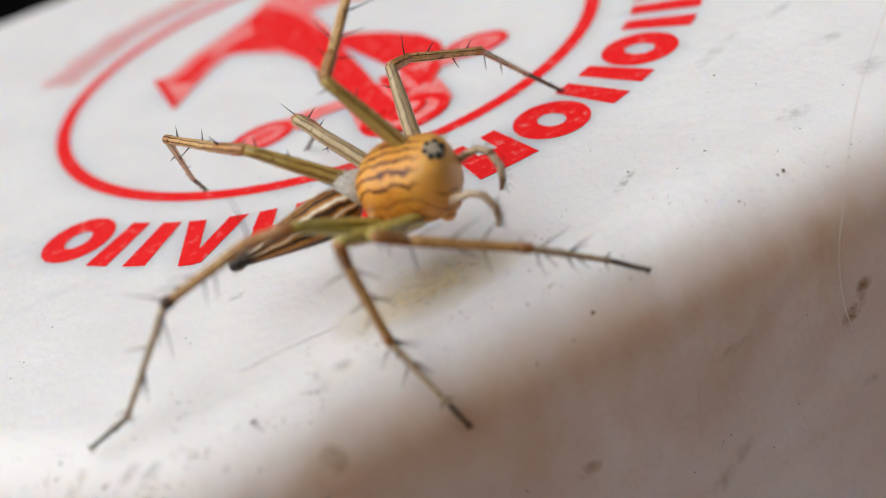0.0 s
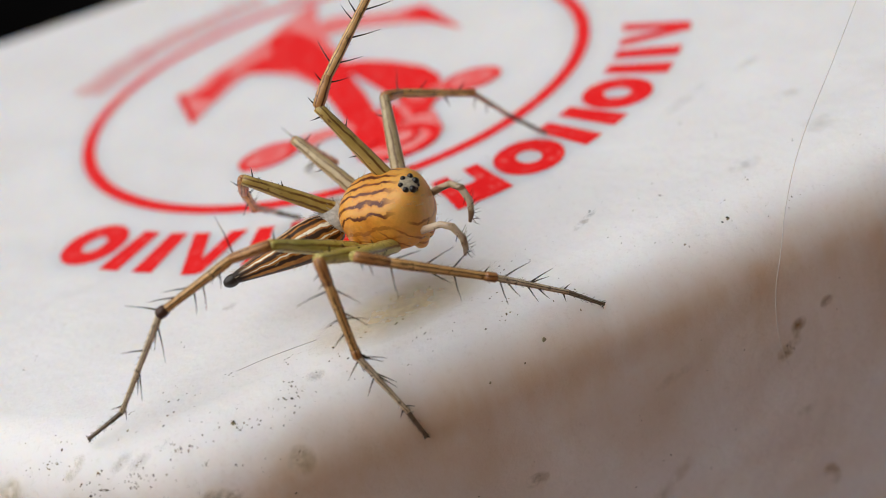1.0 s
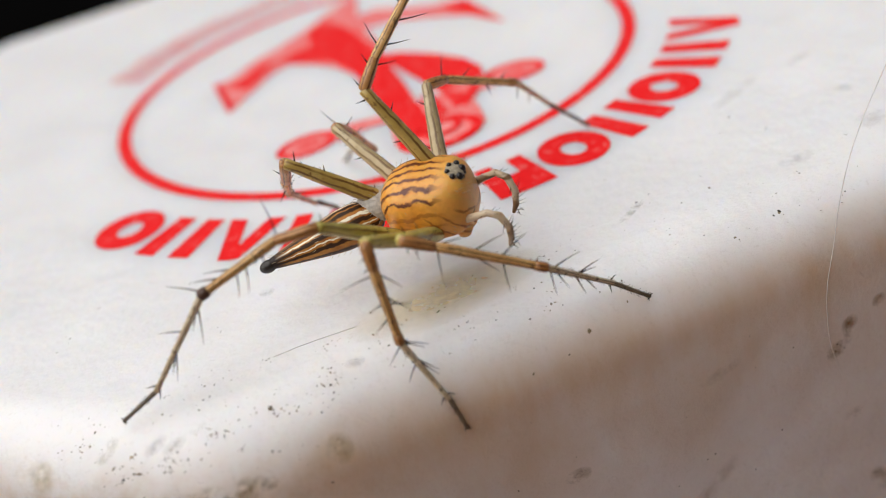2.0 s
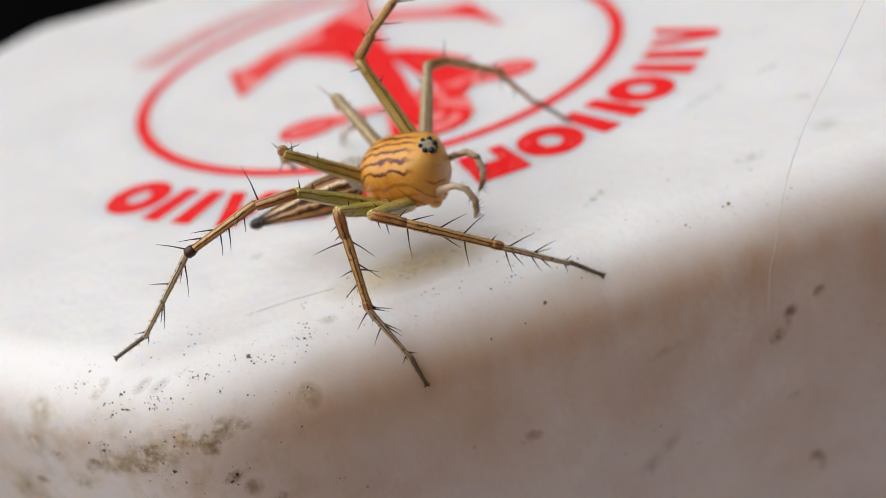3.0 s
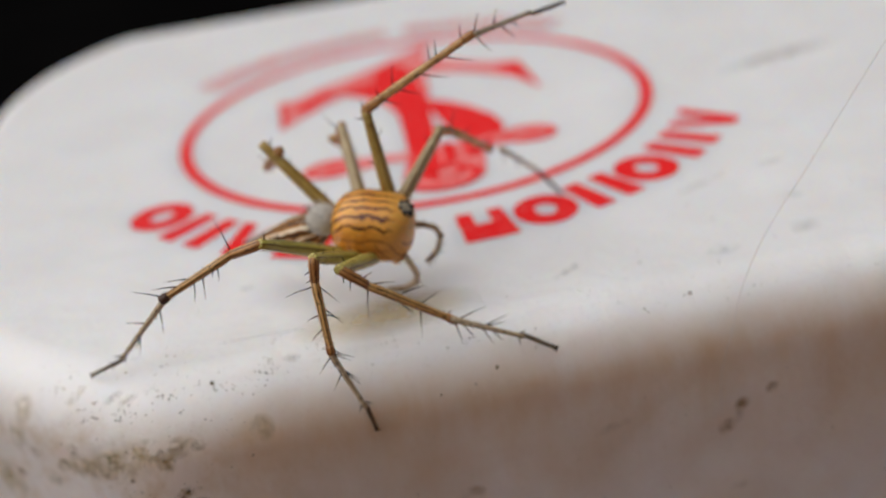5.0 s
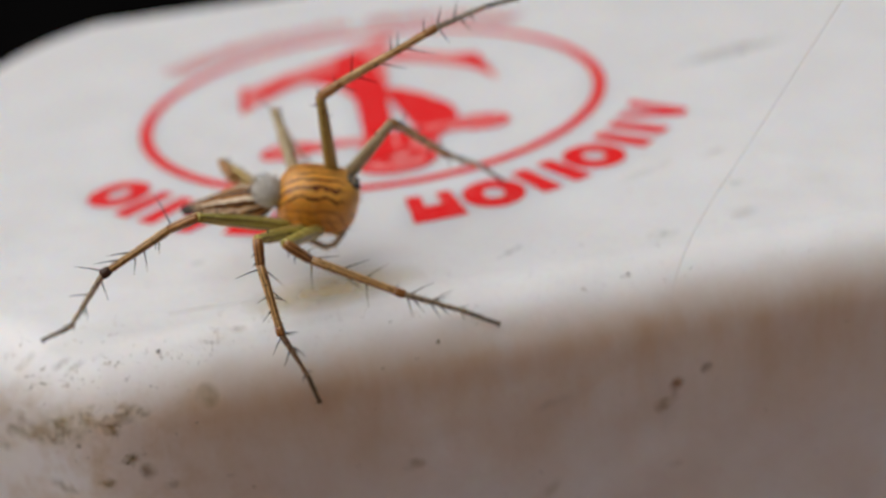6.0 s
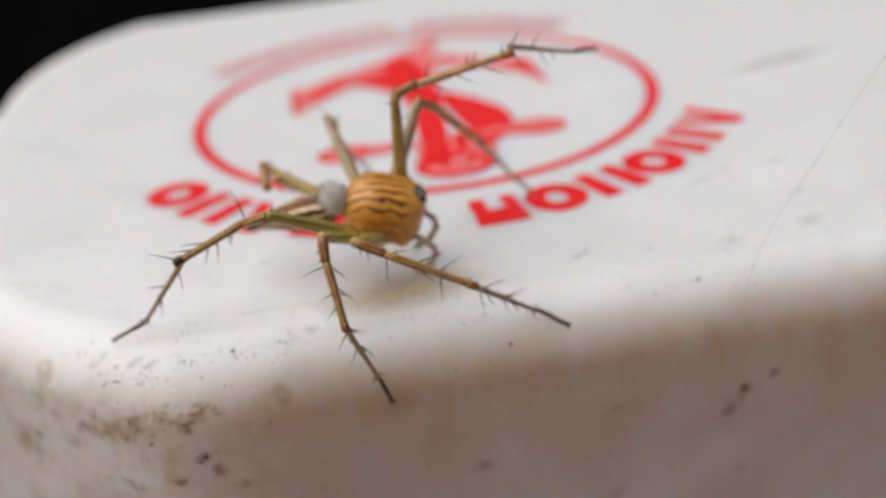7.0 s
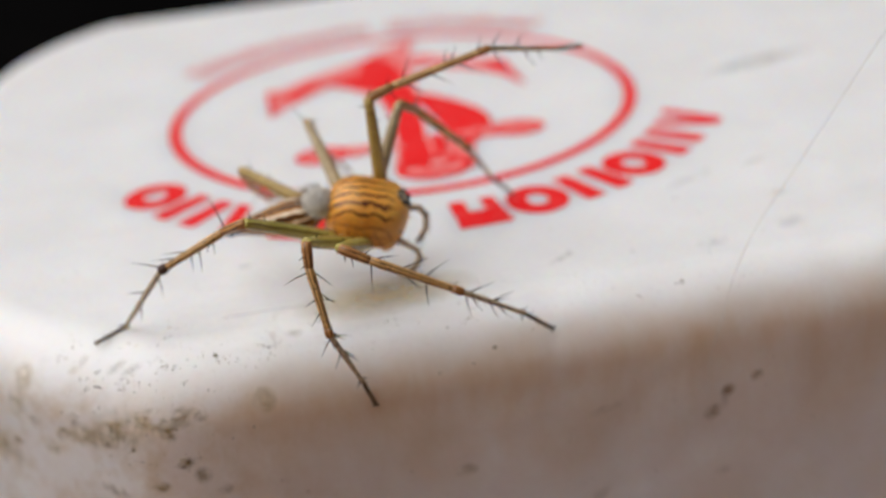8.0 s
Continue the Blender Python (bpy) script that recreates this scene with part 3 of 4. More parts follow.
ABDOMEN = [(0.0, 0.12), (0.12, 0.34), (0.35, 0.5), (0.75, 0.58), (1.2, 0.56), (1.7, 0.47), (2.2, 0.36), (2.65, 0.26), (3.0, 0.18), (3.22, 0.12)]
bm = tube(bmesh.new(), [(a, 0, 0) for a, _ in ABDOMEN], [r for _, r in ABDOMEN], 26, 0, 0.95)
rng = random.Random(9)
for k in range(80):
    a, t = rng.uniform(0, 2 * math.pi), rng.uniform(0.2, 3.1)
    r = np.interp(t, [p for p, _ in ABDOMEN], [q for _, q in ABDOMEN])
    p = Vector((t, r * math.cos(a), r * math.sin(a)))
    tube(bm, [p * 0.99, p + Vector((0.1, 0.08 * math.cos(a), 0.08 * math.sin(a)))], [0.007, 0.002], 3, 1, closed=False)
abdomen = part("abdomen", bm, (abdomen_mat, white_hair), spider, "long tapered abdomen with pale, brown and black stripes")
part("spinneret", ellipsoid(bmesh.new(), (3.22, 0, -0.02), (0.24, 0.17, 0.17)), spine_mat, abdomen, "black spinneret")


def bristles(bm, length, radius, rows, seed, down):
    """Long spines (place along the joint, angle round it, slant from its axis, size) and fine hairs; their material is slot 1."""
    rg = random.Random(seed)
    for at, around, slant, size in rows:
        size *= 0.85
        a, s = radians(around + rg.uniform(-6, 6)), radians(slant + rg.uniform(-3, 3))
        side, way = Vector((0, math.cos(a), math.sin(a))), Vector((1, 0, 0))
        base = Vector((at * length, 0, 0)) + side * radius * 0.8
        out = side * math.sin(s) + way * math.cos(s)
        curl = (out + way * 0.10).normalized()
        tube(bm, [base, base + out * size * 0.5, base + (out + curl) * size * 0.5], [0.024, 0.014, 0.004], 5, 1, closed=False)
    for k in range(down):
        a, t = rg.uniform(0, 2 * math.pi), rg.uniform(0.05, 0.97) * length
        side = Vector((0, math.cos(a), math.sin(a)))
        p = Vector((t, 0, 0)) + side * radius * 0.85
        tube(bm, [p, p + side * 0.07 + Vector((0.08, 0, 0))], [0.006, 0.0015], 3, 1, closed=False)


def tapered(length, profile, n=12):
    pts = [(-0.04, 0, 0)] + [(t * length, 0, 0) for t, _ in profile] + [(length + 0.03, 0, 0)]
    rad = [profile[0][1] * 0.55] + [r for _, r in profile] + [profile[-1][1] * 0.6]
    return tube(bmesh.new(), pts, rad, n)


LEGS = [
    ("near_hind", (-0.45, -0.5, -0.72), (3.84, 1.02, 2.19, 2.7, 1.09)),
    ("near_middle", (0.0, -0.55, -0.75), (3.49, 0.69, 1.96, 1.87, 0.92)),
    ("near_front", (0.45, -0.5, -0.72), (3.11, 0.88, 2.75, 2.11, 1.03)),
    ("far_front", (1.1, 0.45, -0.7), (4.16, 0.81, 3.05, 2.83, 1.17)),
    ("far_second", (0.4, 0.55, -0.72), (3.78, 0.85, 2.65, 1.92, 1.44)),
    ("far_third", (0.15, 0.55, -0.75), (3.97, 0.96, 2.22, 2.32, 1.1)),
    ("far_hind", (-0.15, 0.5, -0.72), (4.04, 1.28, 2.29, 2.23, 1.19)),
]
# spines of each leg, joint by joint: place along it, angle round it, slant, length
SPINES = {
    "near_hind": {
        "femur": [(0.62, 141, 60, 0.25), (0.8, 150, 65, 0.26), (0.97, 130, 60, 0.3)],
        "patella": [(0.2, 60, 70, 0.2), (0.92, 165, 82, 1.15)],
        "tibia": [(0.2, -22, 60, 0.45), (0.25, 40, 70, 0.35), (0.42, -15, 65, 0.72), (0.55, -30, 60, 0.68), (0.58, 150, 28, 0.75), (0.75, 160, 25, 0.8), (0.98, 158, 45, 0.95)],
        "metatarsus": [(0.12, -44, 32, 1.1), (0.16, -90, 20, 0.7), (0.38, 136, 62, 0.62), (0.6, -44, 25, 0.8), (0.64, -70, 18, 0.55), (0.95, 130, 55, 0.3), (0.97, -40, 25, 0.3)]},
    "near_middle": {
        "femur": [(0.6, 88, 60, 0.2), (0.85, 60, 60, 0.25)],
        "patella": [(0.5, 153, 60, 0.25), (0.9, 153, 60, 0.2)],
        "tibia": [(0.06, 153, 88, 0.95), (0.08, -27, 38, 0.85), (0.40, -27, 40, 0.8), (0.46, 153, 80, 0.45), (0.48, -40, 65, 0.65), (0.66, 145, 58, 0.55), (0.98, -20, 50, 0.3)],
        "metatarsus": [(0.03, -36, 45, 0.75), (0.05, -60, 38, 0.68), (0.05, 144, 70, 0.62), (0.34, -36, 25, 0.65), (0.38, -10, 20, 0.62), (0.36, 144, 62, 0.55), (0.93, -36, 45, 0.25), (0.94, 144, 60, 0.25)]},
    "near_front": {
        "femur": [(0.5, 41, 60, 0.22), (0.8, 60, 60, 0.25)],
        "patella": [(0.2, 163, 60, 0.25), (0.45, 163, 60, 0.35), (0.8, -17, 65, 0.35)],
        "tibia": [(0.05, -17, 30, 0.8), (0.03, 162, 72, 0.95), (0.35, -18, 40, 0.95), (0.4, 162, 22, 0.7), (0.60, -18, 58, 0.95), (0.62, 162, 68, 0.8), (0.9, -18, 60, 0.25)],
        "metatarsus": [(0.12, -19, 42, 0.95), (0.08, 161, 58, 0.75), (0.18, 161, 32, 0.6), (0.48, -19, 40, 0.85), (0.50, -40, 25, 0.7), (0.46, 161, 42, 0.6), (0.6, 150, 32, 0.45), (0.95, -19, 50, 0.25), (0.95, 161, 60, 0.25)]},
    "far_front": {
        "femur": [(0.35, -50, 60, 0.3), (0.62, 130, 60, 0.28), (0.8, -50, 60, 0.28), (0.95, 130, 70, 0.3)],
        "patella": [(0.05, 116, 60, 0.3), (0.8, 116, 60, 0.35), (0.85, -64, 60, 0.6)],
        "tibia": [(0.12, 110, 55, 0.8), (0.15, -70, 50, 0.75), (0.4, -70, 45, 0.95), (0.55, 110, 65, 0.55), (0.62, 125, 60, 0.6), (0.68, -70, 42, 1.0), (0.9, 110, 60, 0.5)],
        "metatarsus": [(0.05, 101, 60, 0.7), (0.08, -79, 45, 1.0), (0.38, 101, 55, 0.6), (0.5, -79, 45, 0.8), (0.7, -79, 50, 0.4)]},
    "far_second": {
        "femur": [(0.5, 34, 60, 0.25), (0.85, 34, 60, 0.28)],
        "patella": [(0.85, 93, 75, 0.7)],
        "tibia": [(0.25, 112, 50, 0.45), (0.6, -68, 50, 0.5), (0.8, 112, 55, 0.35)],
        "metatarsus": [(0.1, -49, 45, 0.55), (0.45, -49, 45, 0.4)]},
    "far_third": {
        "femur": [(0.4, -164, 60, 0.22), (0.7, 16, 60, 0.25)],
        "patella": [(0.6, 81, 80, 0.95), (0.7, 150, 70, 0.4)],
        "tibia": [(0.3, 147, 50, 0.4), (0.7, -33, 50, 0.4)],
        "metatarsus": [(0.1, 63, 45, 0.4)]},
    "far_hind": {
        "femur": [(0.4, 180, 60, 0.22), (0.75, 160, 60, 0.25), (0.95, 180, 60, 0.3)],
        "patella": [(0.4, -133, 70, 0.5), (0.8, 120, 70, 0.4)],
        "tibia": [(0.3, -167, 50, 0.5), (0.5, 13, 50, 0.5), (0.8, -167, 50, 0.45)],
        "metatarsus": [(0.1, -111, 45, 0.45), (0.4, 69, 45, 0.35)]},
}
legs = {}
for seed, (which, hip, (lf, lp, lt, lm, ls)) in enumerate(LEGS):
    thigh = green_femur if which[0] == "n" else tan_femur if which in ("far_front", "far_hind") else pale_femur
    spines = SPINES[which]
    leg = part("leg", tube(bmesh.new(), [(hip[0] * 0.4, hip[1] * 0.4, -0.55), (hip[0] * 0.8, hip[1] * 0.8, -0.68), hip], [0.22, 0.27, 0.2], 12), thigh, spider)
    sub = []
    bm = tapered(lf, [(0.0, 0.155), (0.12, 0.195), (0.4, 0.21), (0.75, 0.178), (0.93, 0.145), (1.0, 0.145)], 14)
    bristles(bm, lf, 0.18, spines["femur"], seed, 50)
    sub.append(part("femur", bm, (thigh, spine_mat), leg, "yellow-green thigh joint" if which[0] == "n" else "pale tan thigh joint"))
    bm = tapered(lp, [(0.0, 0.145), (0.3, 0.155), (0.8, 0.14), (1.0, 0.13)])
    bristles(bm, lp, 0.14, spines["patella"], seed + 20, 20)
    sub.append(part("patella", bm, (patella_mat, spine_mat), leg))
    bm = tapered(lt, [(0.0, 0.122), (0.15, 0.132), (0.6, 0.112), (0.9, 0.108), (1.0, 0.122)])
    bristles(bm, lt, 0.115, spines["tibia"], seed + 40, 55)
    tibia = part("tibia", bm, (tibia_mat, spine_mat), leg)
    sub.append(tibia)
    cuff = 0.15 if which == "near_hind" else 0.126
    part("joint", tube(bmesh.new(), [(lt * 0.9, 0, 0), (lt * 0.94, 0, 0), (lt + 0.02, 0, 0), (lt + 0.07, 0, 0)], [0.115, cuff, cuff, 0.09], 12), joint_mat if which == "near_hind" else patella_mat, tibia, "dark brown knuckle" if which == "near_hind" else "")
    bm = tapered(lm, [(0.0, 0.09), (0.1, 0.094), (0.5, 0.076), (0.92, 0.066), (1.0, 0.078)], 10)
    bristles(bm, lm, 0.08, spines["metatarsus"], seed + 60, 45)
    sub.append(part("metatarsus", bm, (meta_mat, spine_mat), leg))
    bm = tapered(ls, [(0.0, 0.066), (0.5, 0.056), (0.9, 0.052), (1.0, 0.046)], 8)
    bristles(bm, ls, 0.055, [(0.98, 20, 50, 0.09), (0.98, 160, 50, 0.09), (0.98, -90, 50, 0.09)], seed + 80, 40)
    sub.append(part("tarsus", bm, (tarsus_mat, spine_mat), leg, "dark foot joint"))
    legs[which] = (hip, (lf, lp, lt, lm, ls), sub)

# ---- dirt, threads and marks that lie on the box ----
from mathutils.bvhtree import BVHTree
skin = BVHTree.FromObject(box, bpy.context.evaluated_depsgraph_get())


def on_box(x, y, z):
    p, nrm, _, _ = skin.find_nearest(Vector((x, y, z)) * MM)
    return p / MM, nrm


def lump(bm, at, size, rg, thick=0.5):
    p, nrm = on_box(*at)
    side = nrm.orthogonal().normalized()
    turn = Matrix.Rotation(rg.uniform(0, 6.28), 3, nrm)
    u = turn @ side
    v = nrm.cross(u)
    long = rg.uniform(0.7, 1.7)
    res = bmesh.ops.create_icosphere(bm, subdivisions=1, radius=1.0)
    for w in res["verts"]:
        j = rg.uniform(0.6, 1.25)
        w.co = (p + (u * w.co.x * size * long + v * w.co.y * size + nrm * w.co.z * size * thick) * j) * MM


rg = random.Random(11)
bm = bmesh.new()
for x, y, z, s in ((-0.43, -18.53, -1.04, 0.11), (-2.11, -18.68, -1.46, 0.085),
                   (5.4, -17.9, -0.27, 0.06), (-7.8, -16.0, 0, 0.06), (0.75, -18.4, -0.75, 0.05), (-1.1, -18.7, -1.35, 0.05), (0.85, -18.0, -0.4, 0.05)):
    lump(bm, (x, y, z), s * 0.6, rg, 0.3)
SPECKS = [(-10.96, -18.38, -2.48, 0.13), (-9.44, -19.0, -2.85, 0.14), (-9.62, -19.0, -3.0, 0.1), (-12.55, -17.2, -1.92, 0.1), (-13.84, -16.06, -2.28, 0.09),
          (-10.33, -18.79, -3.61, 0.12), (-10.95, -18.36, -1.55, 0.08), (-9.22, -18.47, -0.53, 0.05), (-8.27, -17.87, -0.14, 0.14), (-7.08, -18.84, -1.08, 0.07),
          (-11.72, -17.1, -0.47, 0.12), (-12.1, -17.3, -0.9, 0.09), (-8.59, -19.0, -3.94, 0.06), (-6.93, -19.0, -4.01, 0.06), (-7.28, -19.0, -5.55, 0.09),
          (-6.94, -19.0, -5.67, 0.07), (0.37, -19.0, -8.44, 0.2), (0.89, -19.0, -8.0, 0.12)]
TOP_SPECKS = [(6.97, -12.64, 0.08), (7.36, -14.01, 0.06), (5.42, -18.01, 0.08), (4.02, -18.3, 0.07), (5.67, -17.35, 0.05), (4.5, -15.97, 0.06),
              (2.67, -15.32, 0.06), (6.63, -16.92, 0.06), (8.66, -15.94, 0.05), (4.65, -15.22, 0.04), (2.61, -17.34, 0.05), (3.14, -15.14, 0.045),
              (2.59, -13.55, 0.06), (-12.3, -11.27, 0.055), (-12.72, -11.74, 0.05), (-11.35, -10.16, 0.05), (-7.88, -16.06, 0.06),
              (-8.6, -13.88, 0.06), (-9.65, -16.72, 0.07), (-12.76, -16.43, 0.06), (7.26, -18.2, 0.05), (-6.76, -17.95, 0.07)]
for x, y, z, s in SPECKS:
    lump(bm, (x, y, z), s * 0.45, rg, 0.3)
    for k in range(7):
        lump(bm, (x + rg.gauss(0, 1.6 * s), y, z + rg.gauss(0, 1.2 * s)), s * rg.uniform(0.1, 0.28), rg, 0.35)
for x, y, s in TOP_SPECKS:
    lump(bm, (x, y, 0), s * 0.5, rg, 0.3)
    for k in range(2):
        lump(bm, (x + rg.gauss(0, 0.16), y + rg.gauss(0, 0.16), 0), s * rg.uniform(0.15, 0.35), rg, 0.3)
# crumbs in the grime of the front corner
for k in range(90):
    x, z = rg.gauss(-10.8, 1.7), -abs(rg.gauss(1.3, 1.0))
    lump(bm, (x, -18.9 if z < -0.6 else -18.0, z), rg.choice((0.012, 0.016, 0.022, 0.03)), rg, 0.35)
# fine grit in loose clusters along the front of the top
for k in range(46):
    cx, cy = rg.uniform(-13.5, 0.0), rg.uniform(-18.6, -15.7)
    spread = rg.uniform(0.12, 0.4)
    for j in range(rg.randint(2, 9)):
        lump(bm, (cx + rg.gauss(0, spread), cy + rg.gauss(0, spread * 0.7), 0), rg.choice((0.01, 0.013, 0.017, 0.022, 0.03)), rg, 0.3)
for k in range(110):
    lump(bm, (rg.uniform(-14, 12), rg.uniform(-18.7, -15.6), 0), rg.choice((0.008, 0.012, 0.018)), rg, 0.3)
for k in range(50):
    lump(bm, (rg.uniform(-14, 16), rg.uniform(-17, 6), 0), rg.choice((0.012, 0.018, 0.025)), rg, 0.3)
for k in range(50):
    lump(bm, (rg.uniform(-8, 14), -19, rg.uniform(-12, -1.5)), rg.choice((0.012, 0.018, 0.028)), rg, 0.3)
tagged(part("dirt", bm, dirt_mat), "dark and tan grains of dirt on the box edge", "dirt", kind="stuff")


def make_smudge(name, colour, cover, gain=4.5, shift=-1.75):
    m, n, l, b = material(name, 0.8)
    v = in_mm(n, l)
    tr = n.new("ShaderNodeBsdfTransparent")
    mx = n.new("ShaderNodeMixShader")
    tc = n.new("ShaderNodeTexCoord")
    l.new(ramp(n, l, grain(n, l, v, 4, 5), [(0.3, tuple(c * 0.6 for c in colour)), (0.7, colour)]), b.inputs["Base Color"])
    at = n.new("ShaderNodeAttribute")
    at.attribute_name = "thin"
    edge = calc(n, l, "MULTIPLY", at.outputs["Fac"], calc(n, l, "MULTIPLY_ADD", grain(n, l, v, 2.1, 8, 0.66), gain, shift))
    cl = n.new("ShaderNodeClamp")
    l.new(edge, cl.inputs[0])
    l.new(calc(n, l, "MULTIPLY", cl.outputs[0], cover), mx.inputs[0])
    l.new(tr.outputs[0], mx.inputs[1])
    l.new(b.outputs[0], mx.inputs[2])
    l.new(mx.outputs[0], n["Material Output"].inputs["Surface"])
    return m


brown_smear, grey_smear, tan_smear = make_smudge("brown_smear", (0.33, 0.165, 0.05), 0.78, 3.6, -1.1), make_smudge("grey_smear", (0.36, 0.35, 0.33), 0.6), make_smudge("tan_smear", (0.40, 0.25, 0.08), 0.62, 5.0, -2.0)
faint_grey = make_smudge("faint_grey_smear", (0.42, 0.42, 0.4), 0.3)
# tan colour for the painted shadow below the spider
spider_shade = make_smudge("tan_shade", (0.80, 0.62, 0.30), 0.62, 0.9, 0.35)
faint_smear = make_smudge("faint_smear", (0.6, 0.47, 0.28), 0.28)


def smudge(name, at, ru, rv, turn, mat, label):
    """A thin dried film that follows the box's skin and thins out to its rim; one paints the spider's shadow."""
    p0, nrm = on_box(*at)
    up = Vector((0, 0, 1)) if abs(nrm.z) < 0.7 else Vector((0, 1, 0))
    u = up.cross(nrm).normalized()
    u = Matrix.Rotation(radians(turn), 3, nrm) @ u
    v = nrm.cross(u)
    bm = bmesh.new()
    lay = bm.verts.layers.float.new("thin")
    rows = []
    for i in range(7):
        row = []
        for j in range(20):
            a, r = 2 * math.pi * j / 20, i / 6
            q, nq = on_box(*(p0 + u * ru * r * math.cos(a) + v * rv * r * math.sin(a)))
            w = bm.verts.new((q + nq * 0.012) * MM)
            w[lay] = 1 - r ** 1.5
            row.append(w)
        rows.append(row)
    for a, b in zip(rows, rows[1:]):
        for j in range(20):
            bm.faces.new((a[j], a[(j + 1) % 20], b[(j + 1) % 20], b[j])).smooth = True
    bmesh.ops.remove_doubles(bm, verts=bm.verts, dist=1e-7)
    return tagged(part(name, bm, mat), label, "stain")


smudge("stain", (6.45, -18.9, -3.58), 0.3, 0.24, 40, brown_smear, "brown dried smear on the box front")
smudge("stain", (6.28, -18.9, -3.98), 0.32, 0.24, 70, tan_smear, "pale brown dried smear on the box front")
smudge("stain", (7.36, -18.9, -3.22), 0.24, 0.2, 30, brown_smear, "brown dried smear on the box front")
smudge("stain", (2.35, -15.69, 0), 0.62, 0.14, 32, grey_smear, "grey rubbed mark on the box top")
smudge("stain", (-7.06, -12.76, 0), 0.26, 0.2, 0, grey_smear, "small grey smudge on the box top")
smudge("stain", (14.5, -0.9, 0), 3.2, 0.6, 16, grey_smear, "long grey rubbed streak on the box top")
# the spider's soft warm shadow, painted as a thin patch
smudge("stain", (-3.1, -16.2, 0), 2.9, 1.25, 5, spider_shade, "faint tan patch painted on the box top as the spider's soft shadow")
moss = make_smudge("moss_film", (0.36, 0.235, 0.05), 0.72, 5.5, -2.3)
olive = make_smudge("olive_film", (0.48, 0.36, 0.10), 0.58, 3.6, -1.3)
for x, y, z, ru, rv, turn in ((-9.46, -19.0, -2.87, 0.42, 0.22, 20), (-12.55, -17.2, -1.95, 0.34, 0.34, 30), (-13.84, -16.06, -2.28, 0.3, 0.2, 0), (-11.69, -17.86, -4.03, 0.62, 0.26, -8),
                              (-10.35, -18.79, -3.62, 0.42, 0.2, 22), (-10.3, -18.75, -1.42, 0.6, 0.4, 10), (-9.5, -18.96, -1.43, 0.62, 0.36, 12), (-9.86, -18.99, -1.75, 0.3, 0.5, 0),
                              (-11.4, -18.07, -1.95, 0.5, 0.4, -20), (-12.9, -16.9, -2.4, 0.5, 0.26, 40), (-11.75, -17.82, -2.45, 0.6, 0.2, 5), (-8.9, -18.95, -1.45, 0.3, 0.2, 0)):
    smudge("stain", (x, y, z), ru, rv, turn, moss, "brown mossy grime below the box edge")
for x, y, z, ru, rv, turn in ((-13.39, -16.48, -3.05, 0.4, 0.36, 0), (-11.2, -18.2, -1.9, 1.3, 0.75, 5), (-13.95, -15.68, -1.0, 0.5, 0.5, 0), (-14.2, -15.6, -1.9, 0.5, 0.6, 0),
                              (-12.3, -17.4, -2.3, 0.9, 0.5, 10), (-7.11, -18.9, -1.3, 0.4, 0.45, 0), (-12.21, -16.59, -0.39, 0.42, 0.24, 10), (-15.0, -14.9, -3.7, 0.9, 0.8, 0)):
    smudge("stain", (x, y, z), ru, rv, turn, olive, "pale olive film of grime on the box corner")
for x, y, z, ru, rv, turn in ((-9.13, -19.0, -3.38, 0.3, 0.35, 0), (-8.59, -19.0, -3.94, 0.28, 0.2, 0), (-14.49, -15.41, -3.26, 0.42, 0.16, 0),
                              (-1.59, -19.0, -4.75, 0.4, 0.25, 0), (6.87, -19.0, -8.92, 0.3, 0.5, 20), (5.98, -19.0, -4.25, 0.35, 0.3, 40)):
    smudge("stain", (x, y, z), ru, rv, turn, tan_smear, "tan crusty grime on the box front")
for x, z, ru, rv, turn in ((2.66, -3.51, 0.7, 0.2, 15), (1.9, -6.9, 1.3, 0.3, 40), (6.3, -6.4, 0.4, 0.2, 0)):
    smudge("stain", (x, -18.9, z), ru, rv, turn, faint_smear, "faint tan smear on the box front")
for x, y, ru, rv, turn in ((10.25, -13.49, 0.7, 0.3, 0), (6.98, -16.15, 0.6, 0.4, 10), (9.73, -15.63, 0.6, 0.5, 30), (10.41, -10.67, 0.7, 0.25, 20), (7.8, -11.4, 1.5, 0.25, 28),
                           (-11.2, -17.45, 0.4, 0.2, 0), (-10.78, -17.75, 0.4, 0.2, 0), (-10.04, -17.6, 0.25, 0.15, 0), (-6.0, -17.49, 0.3, 0.2, 0)):
    smudge("stain", (x, y, 0), ru, rv, turn, faint_grey, "faint grey smudge on the box top")
smudge("stain", (0.5, -19, -8.35), 0.5, 0.3, 40, brown_smear, "brown dried smear on the box front")


def thread(name, path, radius, mat, label):
    pts = []
    for x, y, z, lift in path:
        p, nrm = on_box(x, y, z)
        pts.append(p + nrm * (radius + lift))
    c = bpy.data.curves.new(name, "CURVE")
    c.dimensions, c.bevel_depth, c.bevel_resolution, c.resolution_u = "3D", radius * MM, 2, 10
    s = c.splines.new("BEZIER")
    s.bezier_points.add(len(pts) - 1)
    for b, p in zip(s.bezier_points, pts):
        b.co = p * MM
        b.handle_left_type = b.handle_right_type = "AUTO"
    c.materials.append(mat)
    return tagged(new(name, c), label, "fibre")


